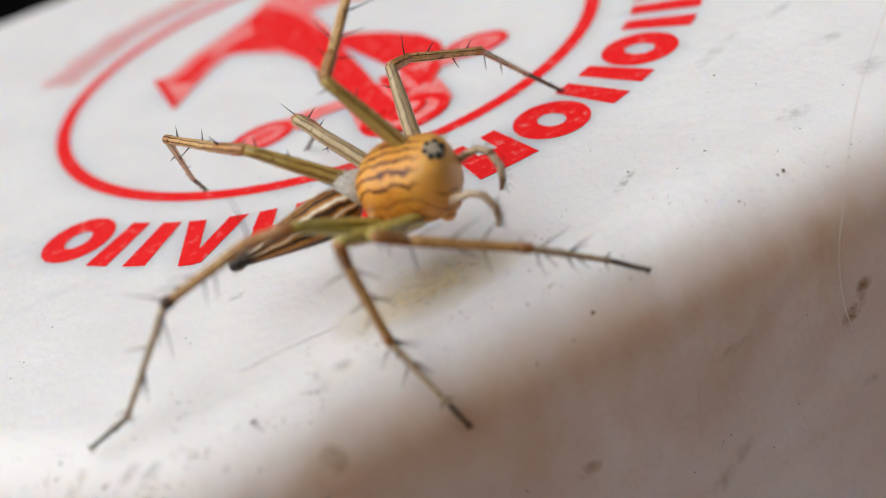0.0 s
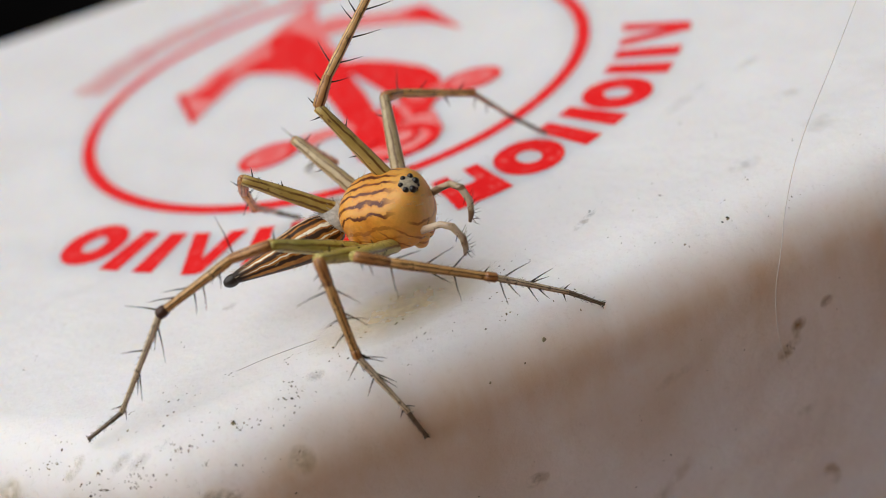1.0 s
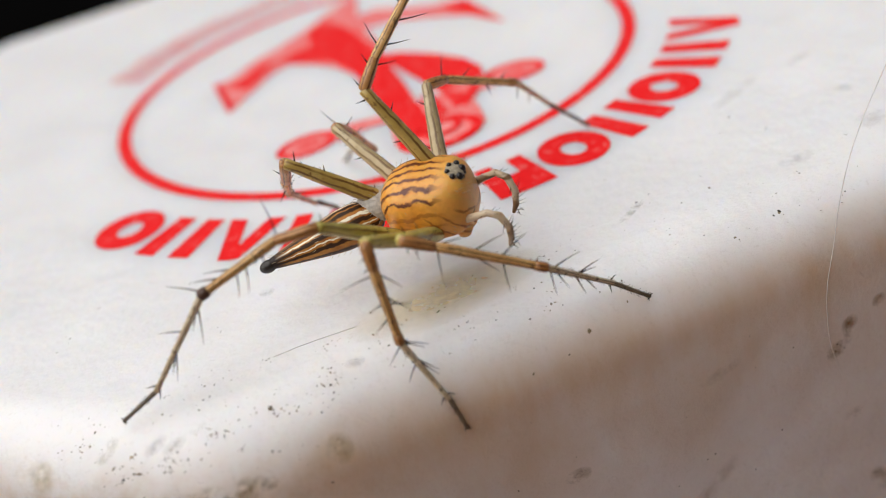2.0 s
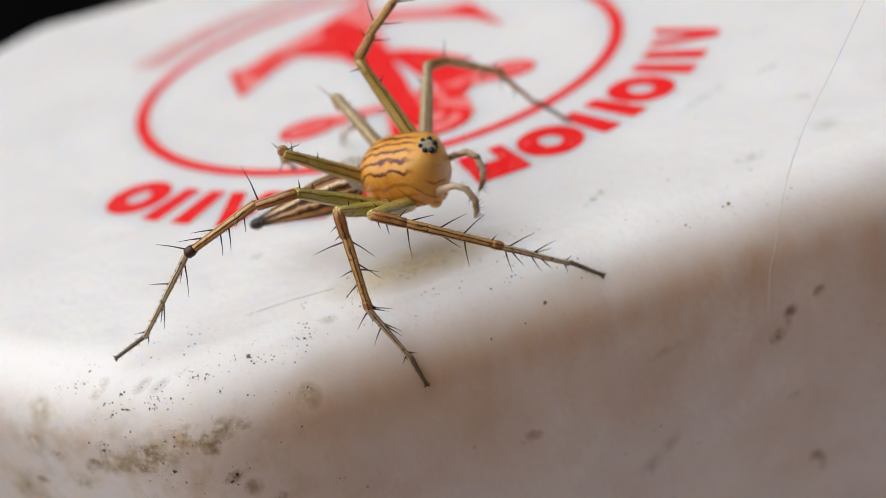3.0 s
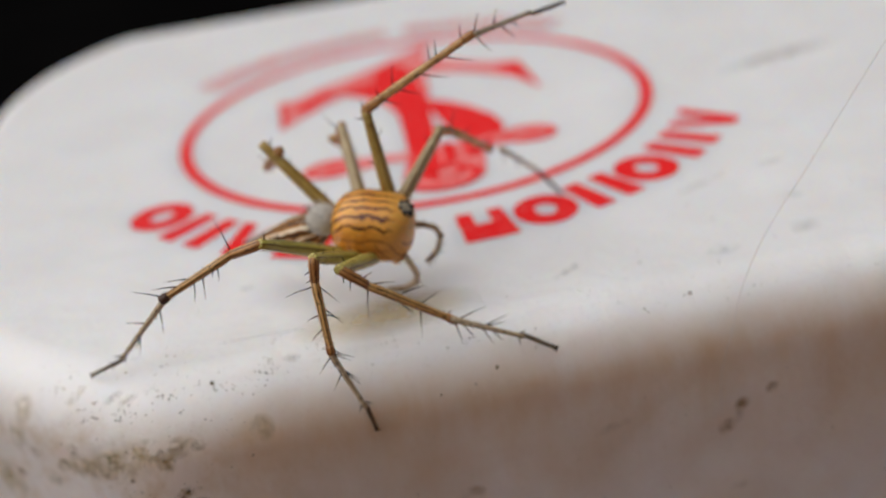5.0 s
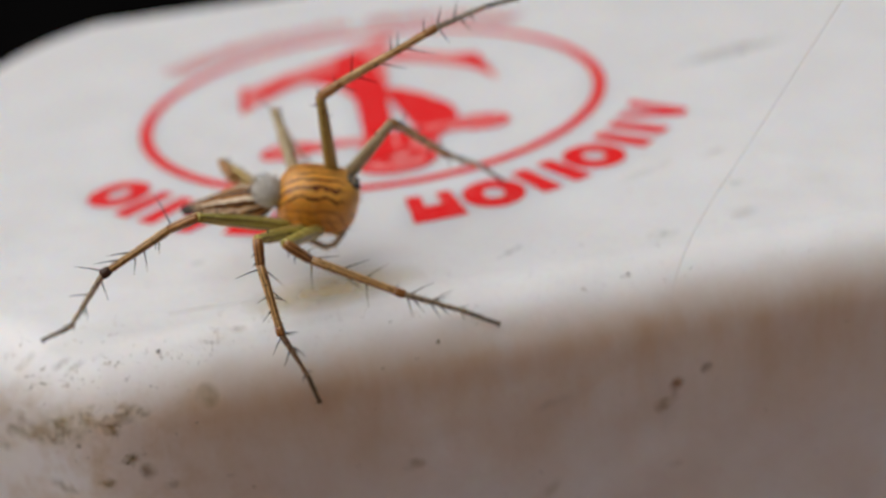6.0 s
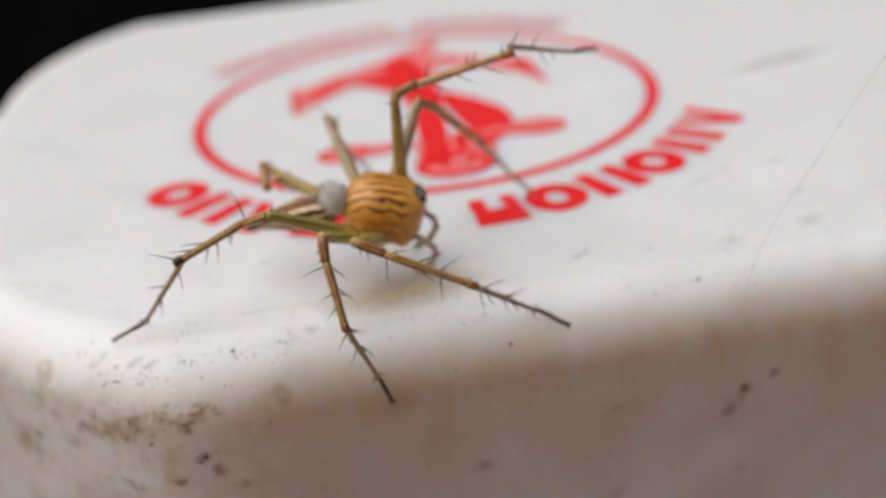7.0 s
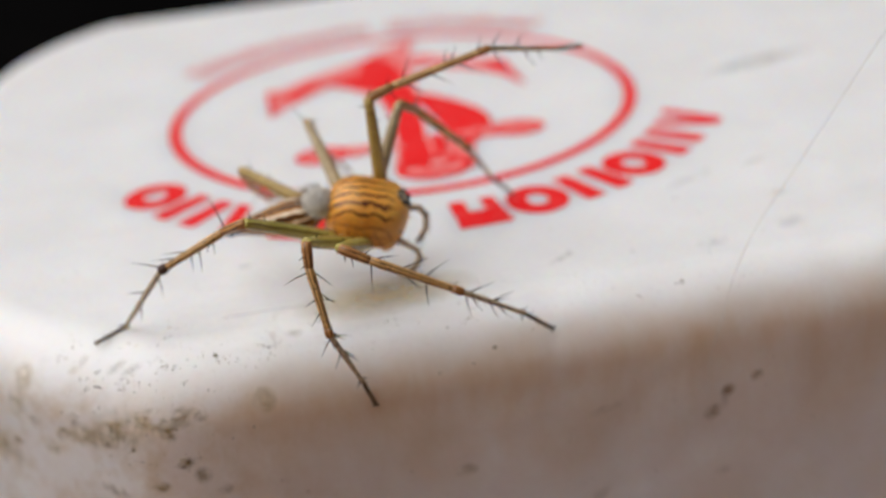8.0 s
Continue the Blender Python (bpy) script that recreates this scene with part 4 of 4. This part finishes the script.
c = bpy.data.curves.new("fibre", "CURVE")
c.dimensions, c.bevel_depth, c.bevel_resolution, c.resolution_u = "3D", 0.011 * MM, 2, 10
s = c.splines.new("BEZIER")
strand = [(16.05, -15.95, 11.2), (13.25, -16.85, 8.0), (11.05, -17.45, 5.5), (8.85, -18.1, 3.0), (7.35, -18.55, 1.3), (6.65, -18.8, 0.1),
          (6.25, -18.84, -1.3), (5.94, -18.915, -2.2), (5.83, -18.915, -3.2), (5.85, -18.915, -4.0), (6.05, -18.915, -5.0)]
s.bezier_points.add(len(strand) - 1)
for b, p in zip(s.bezier_points, strand):
    b.co = Vector(p) * MM
    b.handle_left_type = b.handle_right_type = "AUTO"
c.materials.append(fibre_mat)
tagged(new("fibre", c), "long fine pale fibre stuck to the front of the box", "fibre")
thread("fibre", [(-7.67, -16.03, 0, 0), (-6.9, -16.0, 0, 0), (-6.1, -16.05, 0, 0), (-5.5, -16.1, 0, 0)], 0.006, thread_mat, "short dark thread on the box top")

# ---- what moves: the spider turns its body and shifts its far legs ----
BEATS = (0.0, 0.4, 1.2, 2.2, 3.3, 3.5, 4.0, 4.5, 4.7, 5.8, 6.0, 6.5, 8.0)


def aimed(origin, direction, rest):
    """A pose at origin whose x axis points along direction, without twist from the rest pose."""
    turn = rest.col[0].rotation_difference(Vector(direction)).to_matrix() @ rest
    return Matrix.Translation(Vector(origin) * MM) @ turn.to_4x4()


def rest_pose(directions, ref):
    mean = sum((Vector(d) for d in directions), Vector()).normalized()
    y = (ref - mean * ref.dot(mean)).normalized()
    return Matrix((mean, y, mean.cross(y))).transposed()


def swing(ob, origin, directions):
    rest = rest_pose(directions, Vector((0, -1, 0)))
    walk(ob, [(t, aimed(origin, d, rest)) for t, d in zip(BEATS, directions)])


def step(leg, *turns):
    """Keys the five joints of a leg from the ways that they point in, hip first."""
    hip, lengths, sub = leg
    ref = (Vector(turns[0][4]).cross(Vector(turns[2][4]))).normalized()
    start = [Vector(hip) for _ in BEATS]
    for ob, length, directions in zip(sub, lengths, turns):
        ways = [Vector(d).normalized() for d in directions]
        rest = rest_pose(ways, ref)
        walk(ob, [(t, aimed(o, d, rest)) for t, o, d in zip(BEATS, start, ways)])
        start = [o + d * length for o, d in zip(start, ways)]


def fold(side, rows):
    """Nods a feeler about its root."""
    root = Vector((1.15, 0.5 * side, -0.42 if side < 0 else 0.0)) * MM
    walk(palps[side], [(t, Matrix.Translation(root) @ pose(0, 0, 0, 0, nod, 0) @ Matrix.Translation(-root)) for t, nod in rows])


def motions():
    fold(-1, [(0.0, 0), (3.5, 4), (4.0, 12), (4.7, 46), (5.3, 90), (5.8, 128), (6.0, 128), (6.25, 85), (6.5, 42), (7.5, 30), (8.0, 30)])
    fold(1, [(0.0, 0), (3.5, 10), (4.0, 48), (4.5, 14), (4.7, 11), (5.8, 88), (6.5, 80), (7.5, 6), (8.0, 6)])
    turns = [
        (0.0, -2.854, -15.075, 2.147, -38.9, 4.7, -0.5),
        (0.4, -2.801, -15.069, 2.185, -39.3, 5.9, -0.8),
        (1.2, -2.845, -15.126, 2.188, -37.2, 4.7, -0.7),
        (2.2, -2.888, -15.183, 2.191, -35.0, 3.4, -0.6),
        (3.3, -2.925, -15.168, 2.358, -34.4, 3.8, -1.3),
        (3.5, -3.031, -15.264, 2.377, -33.2, 2.3, -0.7),
        (4.0, -3.092, -15.255, 2.439, -27.4, -1.9, 3.1),
        (4.5, -3.102, -14.947, 2.155, -22.8, -5.3, 1.9),
        (4.7, -3.156, -14.949, 2.222, -20.2, -7.6, 3.1),
        (5.8, -3.352, -14.975, 2.481, 2.2, -17.7, 2.3),
        (6.0, -3.352, -14.975, 2.481, 2.2, -17.7, 2.3),
        (6.5, -3.493, -14.846, 2.234, -1.3, -18.0, 6.3),
        (8.0, -3.553, -15.234, 2.357, -2.8, -18.4, 5.7),
    ]
    walk(spider, [(t, pose(x * MM, y * MM, z * MM, roll, -nose, way)) for t, x, y, z, way, nose, roll in turns])
    swing(abdomen, (-1.1, 0, -0.15), [(-0.80, -0.60, -0.03), (-0.79, -0.62, -0.04), (-0.84, -0.54, -0.07), (-0.88, -0.46, -0.11), (-0.96, -0.22, -0.18), (-0.96, -0.14, -0.26), (-0.91, 0.03, -0.42), (-0.77, 0.15, -0.62), (-0.82, 0.25, -0.52), (-0.68, 0.57, -0.45), (-0.68, 0.57, -0.45), (-0.70, 0.45, -0.55), (-0.72, 0.39, -0.58)])
    step(legs['near_hind'],
         [(-0.11, -0.84, 0.53), (-0.14, -0.82, 0.56), (-0.16, -0.81, 0.56), (-0.17, -0.81, 0.57), (-0.18, -0.83, 0.52), (-0.20, -0.83, 0.52), (-0.30, -0.78, 0.55), (-0.36, -0.73, 0.58), (-0.40, -0.75, 0.54), (-0.78, -0.58, 0.25), (-0.78, -0.58, 0.25), (-0.75, -0.57, 0.35), (-0.78, -0.55, 0.30)],
         [(-0.93, -0.37, 0.04), (-0.98, -0.20, -0.09), (-0.96, -0.26, -0.07), (-0.95, -0.31, -0.04), (-0.88, -0.47, -0.03), (-0.94, -0.31, -0.15), (-0.96, -0.10, -0.27), (-0.91, -0.35, -0.19), (-0.93, -0.24, -0.29), (-0.63, 0.45, -0.63), (-0.63, 0.45, -0.63), (-0.57, 0.52, -0.64), (-0.45, 0.58, -0.68)],
         [(-0.86, -0.43, -0.27), (-0.82, -0.50, -0.28), (-0.84, -0.43, -0.31), (-0.86, -0.37, -0.35), (-0.86, -0.36, -0.38), (-0.83, -0.40, -0.38), (-0.86, -0.33, -0.40), (-0.86, -0.15, -0.49), (-0.82, -0.23, -0.53), (-0.76, -0.31, -0.57), (-0.76, -0.31, -0.57), (-0.76, -0.45, -0.47), (-0.68, 0.05, -0.74)],
         [(-0.54, -0.39, -0.74), (-0.52, -0.44, -0.74), (-0.57, -0.37, -0.73), (-0.61, -0.30, -0.73), (-0.63, -0.20, -0.75), (-0.62, -0.14, -0.77), (-0.56, -0.19, -0.81), (-0.50, -0.20, -0.84), (-0.53, -0.06, -0.84), (-0.25, 0.42, -0.87), (-0.25, 0.42, -0.87), (-0.24, 0.26, -0.93), (-0.26, 0.25, -0.93)],
         [(-0.86, -0.35, -0.36), (-0.86, -0.41, -0.30), (-0.84, -0.40, -0.37), (-0.81, -0.39, -0.44), (-0.87, -0.31, -0.39), (-0.87, -0.33, -0.36), (-0.89, -0.17, -0.43), (-0.85, -0.15, -0.50), (-0.85, -0.12, -0.52), (-0.66, 0.35, -0.66), (-0.66, 0.35, -0.66), (-0.68, 0.21, -0.71), (-0.67, -0.73, -0.13)])
    step(legs['near_middle'],
         [(-0.01, -0.90, 0.43), (0.02, -0.89, 0.46), (-0.00, -0.88, 0.47), (-0.02, -0.88, 0.48), (-0.03, -0.91, 0.41), (-0.03, -0.91, 0.41), (-0.09, -0.89, 0.45), (-0.19, -0.86, 0.48), (-0.20, -0.85, 0.48), (-0.52, -0.82, 0.24), (-0.52, -0.82, 0.24), (-0.52, -0.77, 0.37), (-0.51, -0.78, 0.36)],
         [(-0.17, 0.24, -0.95), (0.08, -0.11, -0.99), (0.06, -0.13, -0.99), (0.04, -0.14, -0.99), (-0.01, -0.02, -1.00), (-0.07, 0.24, -0.97), (-0.12, 0.02, -0.99), (0.03, -0.04, -1.00), (0.04, -0.04, -1.00), (0.22, -0.33, -0.92), (0.22, -0.33, -0.92), (0.29, -0.55, -0.78), (0.28, -0.34, -0.90)],
         [(0.16, -0.10, -0.98), (0.05, -0.12, -0.99), (0.04, -0.07, -1.00), (0.03, -0.02, -1.00), (0.12, -0.19, -0.97), (0.16, -0.19, -0.97), (0.13, -0.15, -0.98), (0.19, -0.23, -0.95), (0.24, -0.28, -0.93), (0.37, -0.50, -0.78), (0.37, -0.50, -0.78), (0.40, -0.49, -0.77), (0.45, -0.37, -0.81)],
         [(0.46, -0.13, -0.88), (0.38, -0.00, -0.92), (0.39, -0.00, -0.92), (0.40, -0.00, -0.92), (0.31, 0.21, -0.93), (0.33, 0.13, -0.94), (0.48, -0.06, -0.87), (0.56, -0.13, -0.82), (0.55, -0.15, -0.82), (0.56, 0.22, -0.80), (0.56, 0.22, -0.80), (0.65, -0.03, -0.76), (0.67, -0.00, -0.74)],
         [(0.15, 0.28, -0.95), (0.15, 0.22, -0.96), (0.19, 0.12, -0.98), (0.22, 0.01, -0.98), (0.22, 0.06, -0.97), (0.25, 0.12, -0.96), (0.29, 0.10, -0.95), (0.37, 0.09, -0.92), (0.33, 0.12, -0.94), (0.50, -0.04, -0.87), (0.50, -0.04, -0.87), (0.56, 0.05, -0.83), (0.58, 0.08, -0.81)])
    step(legs['near_front'],
         [(0.04, -0.91, 0.42), (0.12, -0.90, 0.42), (0.09, -0.89, 0.44), (0.06, -0.89, 0.45), (0.06, -0.94, 0.34), (0.06, -0.93, 0.35), (-0.03, -0.92, 0.40), (-0.11, -0.88, 0.47), (-0.14, -0.89, 0.43), (-0.47, -0.86, 0.21), (-0.47, -0.86, 0.21), (-0.43, -0.82, 0.37), (-0.41, -0.84, 0.36)],
         [(0.49, 0.60, -0.63), (0.54, 0.56, -0.63), (0.60, 0.53, -0.60), (0.66, 0.50, -0.56), (0.74, 0.40, -0.55), (0.65, 0.51, -0.57), (0.62, 0.46, -0.64), (0.84, 0.28, -0.47), (0.82, 0.23, -0.52), (0.87, 0.06, -0.48), (0.87, 0.06, -0.48), (0.97, -0.17, -0.15), (0.98, -0.14, -0.17)],
         [(0.77, 0.41, -0.48), (0.64, 0.52, -0.56), (0.71, 0.44, -0.55), (0.76, 0.37, -0.53), (0.63, 0.52, -0.57), (0.66, 0.49, -0.56), (0.71, 0.44, -0.55), (0.70, 0.45, -0.55), (0.77, 0.38, -0.52), (0.95, -0.26, -0.15), (0.95, -0.26, -0.15), (0.97, -0.17, -0.15), (0.99, -0.07, -0.15)],
         [(0.60, 0.52, -0.61), (0.63, 0.48, -0.62), (0.58, 0.52, -0.62), (0.54, 0.56, -0.62), (0.68, 0.49, -0.55), (0.70, 0.49, -0.52), (0.86, 0.27, -0.43), (0.94, 0.01, -0.34), (0.97, 0.02, -0.24), (0.96, 0.15, -0.25), (0.96, 0.15, -0.25), (0.94, 0.14, -0.31), (0.97, 0.09, -0.24)],
         [(0.66, 0.39, -0.64), (0.65, 0.35, -0.67), (0.67, 0.32, -0.66), (0.69, 0.31, -0.65), (0.72, 0.31, -0.62), (0.78, 0.25, -0.58), (0.85, 0.13, -0.50), (0.91, 0.02, -0.42), (0.93, 0.03, -0.37), (0.91, -0.39, -0.09), (0.91, -0.39, -0.09), (0.94, -0.31, -0.16), (0.93, 0.03, -0.36)])
    step(legs['far_front'],
         [(-0.43, -0.15, 0.89), (-0.43, -0.03, 0.90), (-0.43, -0.04, 0.90), (-0.43, -0.03, 0.90), (-0.47, 0.27, 0.84), (-0.50, 0.33, 0.80), (-0.49, 0.37, 0.79), (-0.39, 0.16, 0.91), (-0.33, 0.16, 0.93), (-0.32, -0.12, 0.94), (-0.32, -0.12, 0.94), (-0.28, 0.05, 0.96), (-0.35, 0.13, 0.93)],
         [(0.07, 0.94, 0.33), (0.30, 0.69, 0.66), (0.35, 0.64, 0.68), (0.39, 0.59, 0.71), (0.62, 0.28, 0.73), (0.56, 0.26, 0.79), (0.61, 0.18, 0.77), (0.58, -0.06, 0.82), (0.73, -0.04, 0.68), (0.62, -0.28, 0.74), (0.62, -0.28, 0.74), (0.75, 0.45, 0.48), (0.79, 0.42, 0.44)],
         [(0.13, 0.88, 0.47), (0.36, 0.79, 0.49), (0.35, 0.80, 0.48), (0.34, 0.82, 0.47), (0.75, -0.07, 0.66), (0.73, -0.16, 0.67), (0.76, -0.13, 0.64), (0.74, 0.22, 0.63), (0.76, 0.18, 0.62), (0.74, -0.11, 0.67), (0.74, -0.11, 0.67), (0.74, -0.25, 0.63), (0.85, 0.17, 0.50)],
         [(0.59, 0.81, 0.03), (0.64, 0.76, 0.10), (0.66, 0.74, 0.12), (0.68, 0.72, 0.14), (0.56, 0.82, 0.11), (0.50, 0.86, 0.11), (0.52, 0.85, 0.07), (0.46, 0.89, 0.01), (0.49, 0.87, -0.04), (0.66, 0.74, 0.10), (0.66, 0.74, 0.10), (0.76, 0.63, -0.18), (0.87, 0.49, -0.03)],
         [(0.69, 0.72, 0.11), (0.42, 0.89, -0.18), (0.58, 0.81, -0.11), (0.73, 0.69, -0.03), (0.08, 0.98, -0.19), (0.40, 0.91, -0.11), (0.42, 0.91, -0.04), (0.64, 0.76, 0.11), (0.69, 0.72, 0.11), (0.91, 0.32, 0.26), (0.91, 0.32, 0.26), (0.76, 0.65, -0.04), (0.77, 0.64, -0.02)])
    step(legs['far_second'],
         [(-0.29, 0.75, 0.60), (-0.21, 0.71, 0.68), (-0.20, 0.73, 0.66), (-0.19, 0.75, 0.64), (0.02, 0.74, 0.67), (0.06, 0.75, 0.66), (0.29, 0.74, 0.60), (0.16, 0.60, 0.79), (0.31, 0.62, 0.72), (0.41, -0.14, 0.90), (0.42, -0.14, 0.90), (0.14, 0.39, 0.91), (0.10, 0.41, 0.91)],
         [(0.20, 0.96, -0.22), (0.03, 0.92, -0.39), (0.16, 0.93, -0.33), (0.29, 0.92, -0.27), (0.34, 0.90, -0.29), (0.26, 0.91, -0.34), (0.30, 0.86, -0.40), (0.27, 0.84, -0.48), (0.33, 0.86, -0.38), (0.61, 0.69, -0.39), (0.61, 0.69, -0.39), (0.80, 0.49, -0.36), (0.73, 0.57, -0.37)],
         [(0.40, 0.82, -0.41), (0.43, 0.78, -0.47), (0.44, 0.77, -0.46), (0.46, 0.76, -0.46), (0.16, 0.85, -0.50), (0.14, 0.87, -0.48), (0.45, 0.64, -0.62), (0.36, 0.80, -0.48), (0.34, 0.78, -0.52), (0.71, 0.54, -0.45), (0.71, 0.54, -0.45), (0.73, 0.43, -0.54), (0.81, 0.30, -0.50)],
         [(0.31, 0.60, -0.73), (0.12, 0.66, -0.74), (0.15, 0.68, -0.72), (0.17, 0.70, -0.70), (0.34, 0.49, -0.80), (0.38, 0.56, -0.74), (0.25, 0.58, -0.78), (0.46, 0.54, -0.71), (0.55, 0.50, -0.67), (0.79, 0.52, -0.33), (0.79, 0.52, -0.33), (0.73, 0.29, -0.62), (0.63, 0.43, -0.64)],
         [(0.37, 0.56, -0.74), (0.47, 0.48, -0.74), (0.56, 0.37, -0.74), (0.64, 0.26, -0.73), (0.40, 0.53, -0.74), (0.31, 0.49, -0.81), (0.17, 0.71, -0.68), (0.68, 0.19, -0.71), (0.66, 0.13, -0.74), (0.76, 0.43, -0.48), (0.76, 0.43, -0.48), (0.69, 0.50, -0.52), (0.70, 0.48, -0.53)])
    step(legs['far_third'],
         [(-0.78, 0.36, 0.52), (-0.74, 0.36, 0.57), (-0.73, 0.40, 0.56), (-0.73, 0.44, 0.53), (-0.60, 0.57, 0.57), (-0.56, 0.64, 0.53), (-0.50, 0.76, 0.41), (-0.64, 0.53, 0.55), (-0.50, 0.66, 0.57), (-0.25, 0.84, 0.48), (-0.25, 0.84, 0.48), (-0.41, 0.80, 0.45), (-0.43, 0.81, 0.39)],
         [(-0.10, 0.82, -0.56), (-0.22, 0.75, -0.63), (-0.15, 0.80, -0.57), (-0.08, 0.85, -0.52), (-0.52, 0.66, -0.54), (-0.60, 0.61, -0.51), (-0.78, 0.36, -0.50), (0.13, 0.84, -0.52), (-0.25, 0.59, -0.77), (0.20, 0.83, -0.52), (0.20, 0.83, -0.52), (0.43, 0.70, -0.56), (0.28, 0.76, -0.58)],
         [(-0.22, 0.74, -0.63), (-0.18, 0.77, -0.61), (-0.15, 0.77, -0.62), (-0.12, 0.77, -0.63), (-0.14, 0.84, -0.53), (-0.08, 0.84, -0.53), (0.10, 0.78, -0.62), (-0.12, 0.67, -0.73), (-0.02, 0.80, -0.60), (0.28, 0.81, -0.51), (0.28, 0.81, -0.51), (0.21, 0.74, -0.64), (0.28, 0.75, -0.61)],
         [(-0.58, 0.80, -0.14), (-0.69, 0.68, -0.23), (-0.67, 0.69, -0.26), (-0.65, 0.70, -0.30), (-0.69, 0.55, -0.47), (-0.68, 0.53, -0.50), (-0.52, 0.62, -0.58), (-0.09, 0.84, -0.54), (-0.09, 0.69, -0.72), (0.43, 0.67, -0.60), (0.43, 0.67, -0.60), (0.50, 0.65, -0.58), (0.46, 0.70, -0.55)],
         [(-0.69, 0.38, -0.61), (-0.69, 0.55, -0.47), (-0.62, 0.61, -0.50), (-0.54, 0.66, -0.52), (-0.45, 0.71, -0.55), (-0.43, 0.70, -0.57), (-0.26, 0.72, -0.65), (-0.13, 0.76, -0.64), (-0.07, 0.74, -0.67), (0.45, 0.68, -0.59), (0.45, 0.68, -0.59), (0.45, 0.65, -0.61), (0.46, 0.70, -0.55)])
    step(legs['far_hind'],
         [(-0.76, -0.20, 0.62), (-0.70, -0.31, 0.65), (-0.66, -0.35, 0.67), (-0.63, -0.38, 0.67), (-0.43, -0.68, 0.59), (-0.54, -0.64, 0.55), (-0.63, -0.33, 0.70), (-0.51, -0.57, 0.64), (-0.67, -0.31, 0.68), (-0.52, 0.86, -0.02), (-0.52, 0.86, -0.02), (-0.74, 0.68, -0.01), (-0.78, 0.62, -0.03)],
         [(-0.86, 0.50, -0.05), (-0.61, 0.65, -0.45), (-0.52, 0.63, -0.57), (-0.43, 0.60, -0.67), (-0.47, 0.82, -0.32), (-0.47, 0.82, -0.32), (-0.44, 0.81, -0.38), (-0.34, 0.83, -0.43), (-0.29, 0.84, -0.46), (0.17, -0.99, 0.03), (0.17, -0.99, 0.03), (0.21, -0.97, 0.16), (0.38, 0.61, -0.70)],
         [(-0.86, 0.51, -0.00), (-0.42, 0.66, -0.62), (-0.43, 0.71, -0.55), (-0.43, 0.77, -0.48), (-0.47, 0.82, -0.32), (-0.47, 0.82, -0.32), (-0.44, 0.81, -0.38), (-0.34, 0.83, -0.43), (-0.29, 0.84, -0.46), (0.39, 0.77, -0.51), (0.39, 0.77, -0.51), (0.34, 0.78, -0.52), (0.34, 0.77, -0.54)],
         [(-0.29, 0.55, -0.78), (-0.33, 0.82, -0.47), (-0.23, 0.82, -0.53), (-0.13, 0.81, -0.58), (-0.47, 0.78, -0.38), (-0.47, 0.78, -0.38), (-0.44, 0.77, -0.44), (-0.34, 0.79, -0.49), (-0.29, 0.80, -0.52), (0.12, 0.92, -0.38), (0.12, 0.92, -0.38), (0.35, 0.81, -0.47), (0.76, 0.65, -0.05)],
         [(-0.28, 0.70, -0.65), (0.56, 0.54, -0.63), (0.34, 0.68, -0.66), (0.06, 0.78, -0.62), (-0.47, 0.78, -0.38), (-0.47, 0.78, -0.38), (-0.44, 0.77, -0.44), (-0.34, 0.79, -0.49), (-0.29, 0.80, -0.52), (0.20, 0.91, -0.37), (0.20, 0.91, -0.37), (0.23, 0.79, -0.56), (-0.70, -0.60, -0.40)])


motions()
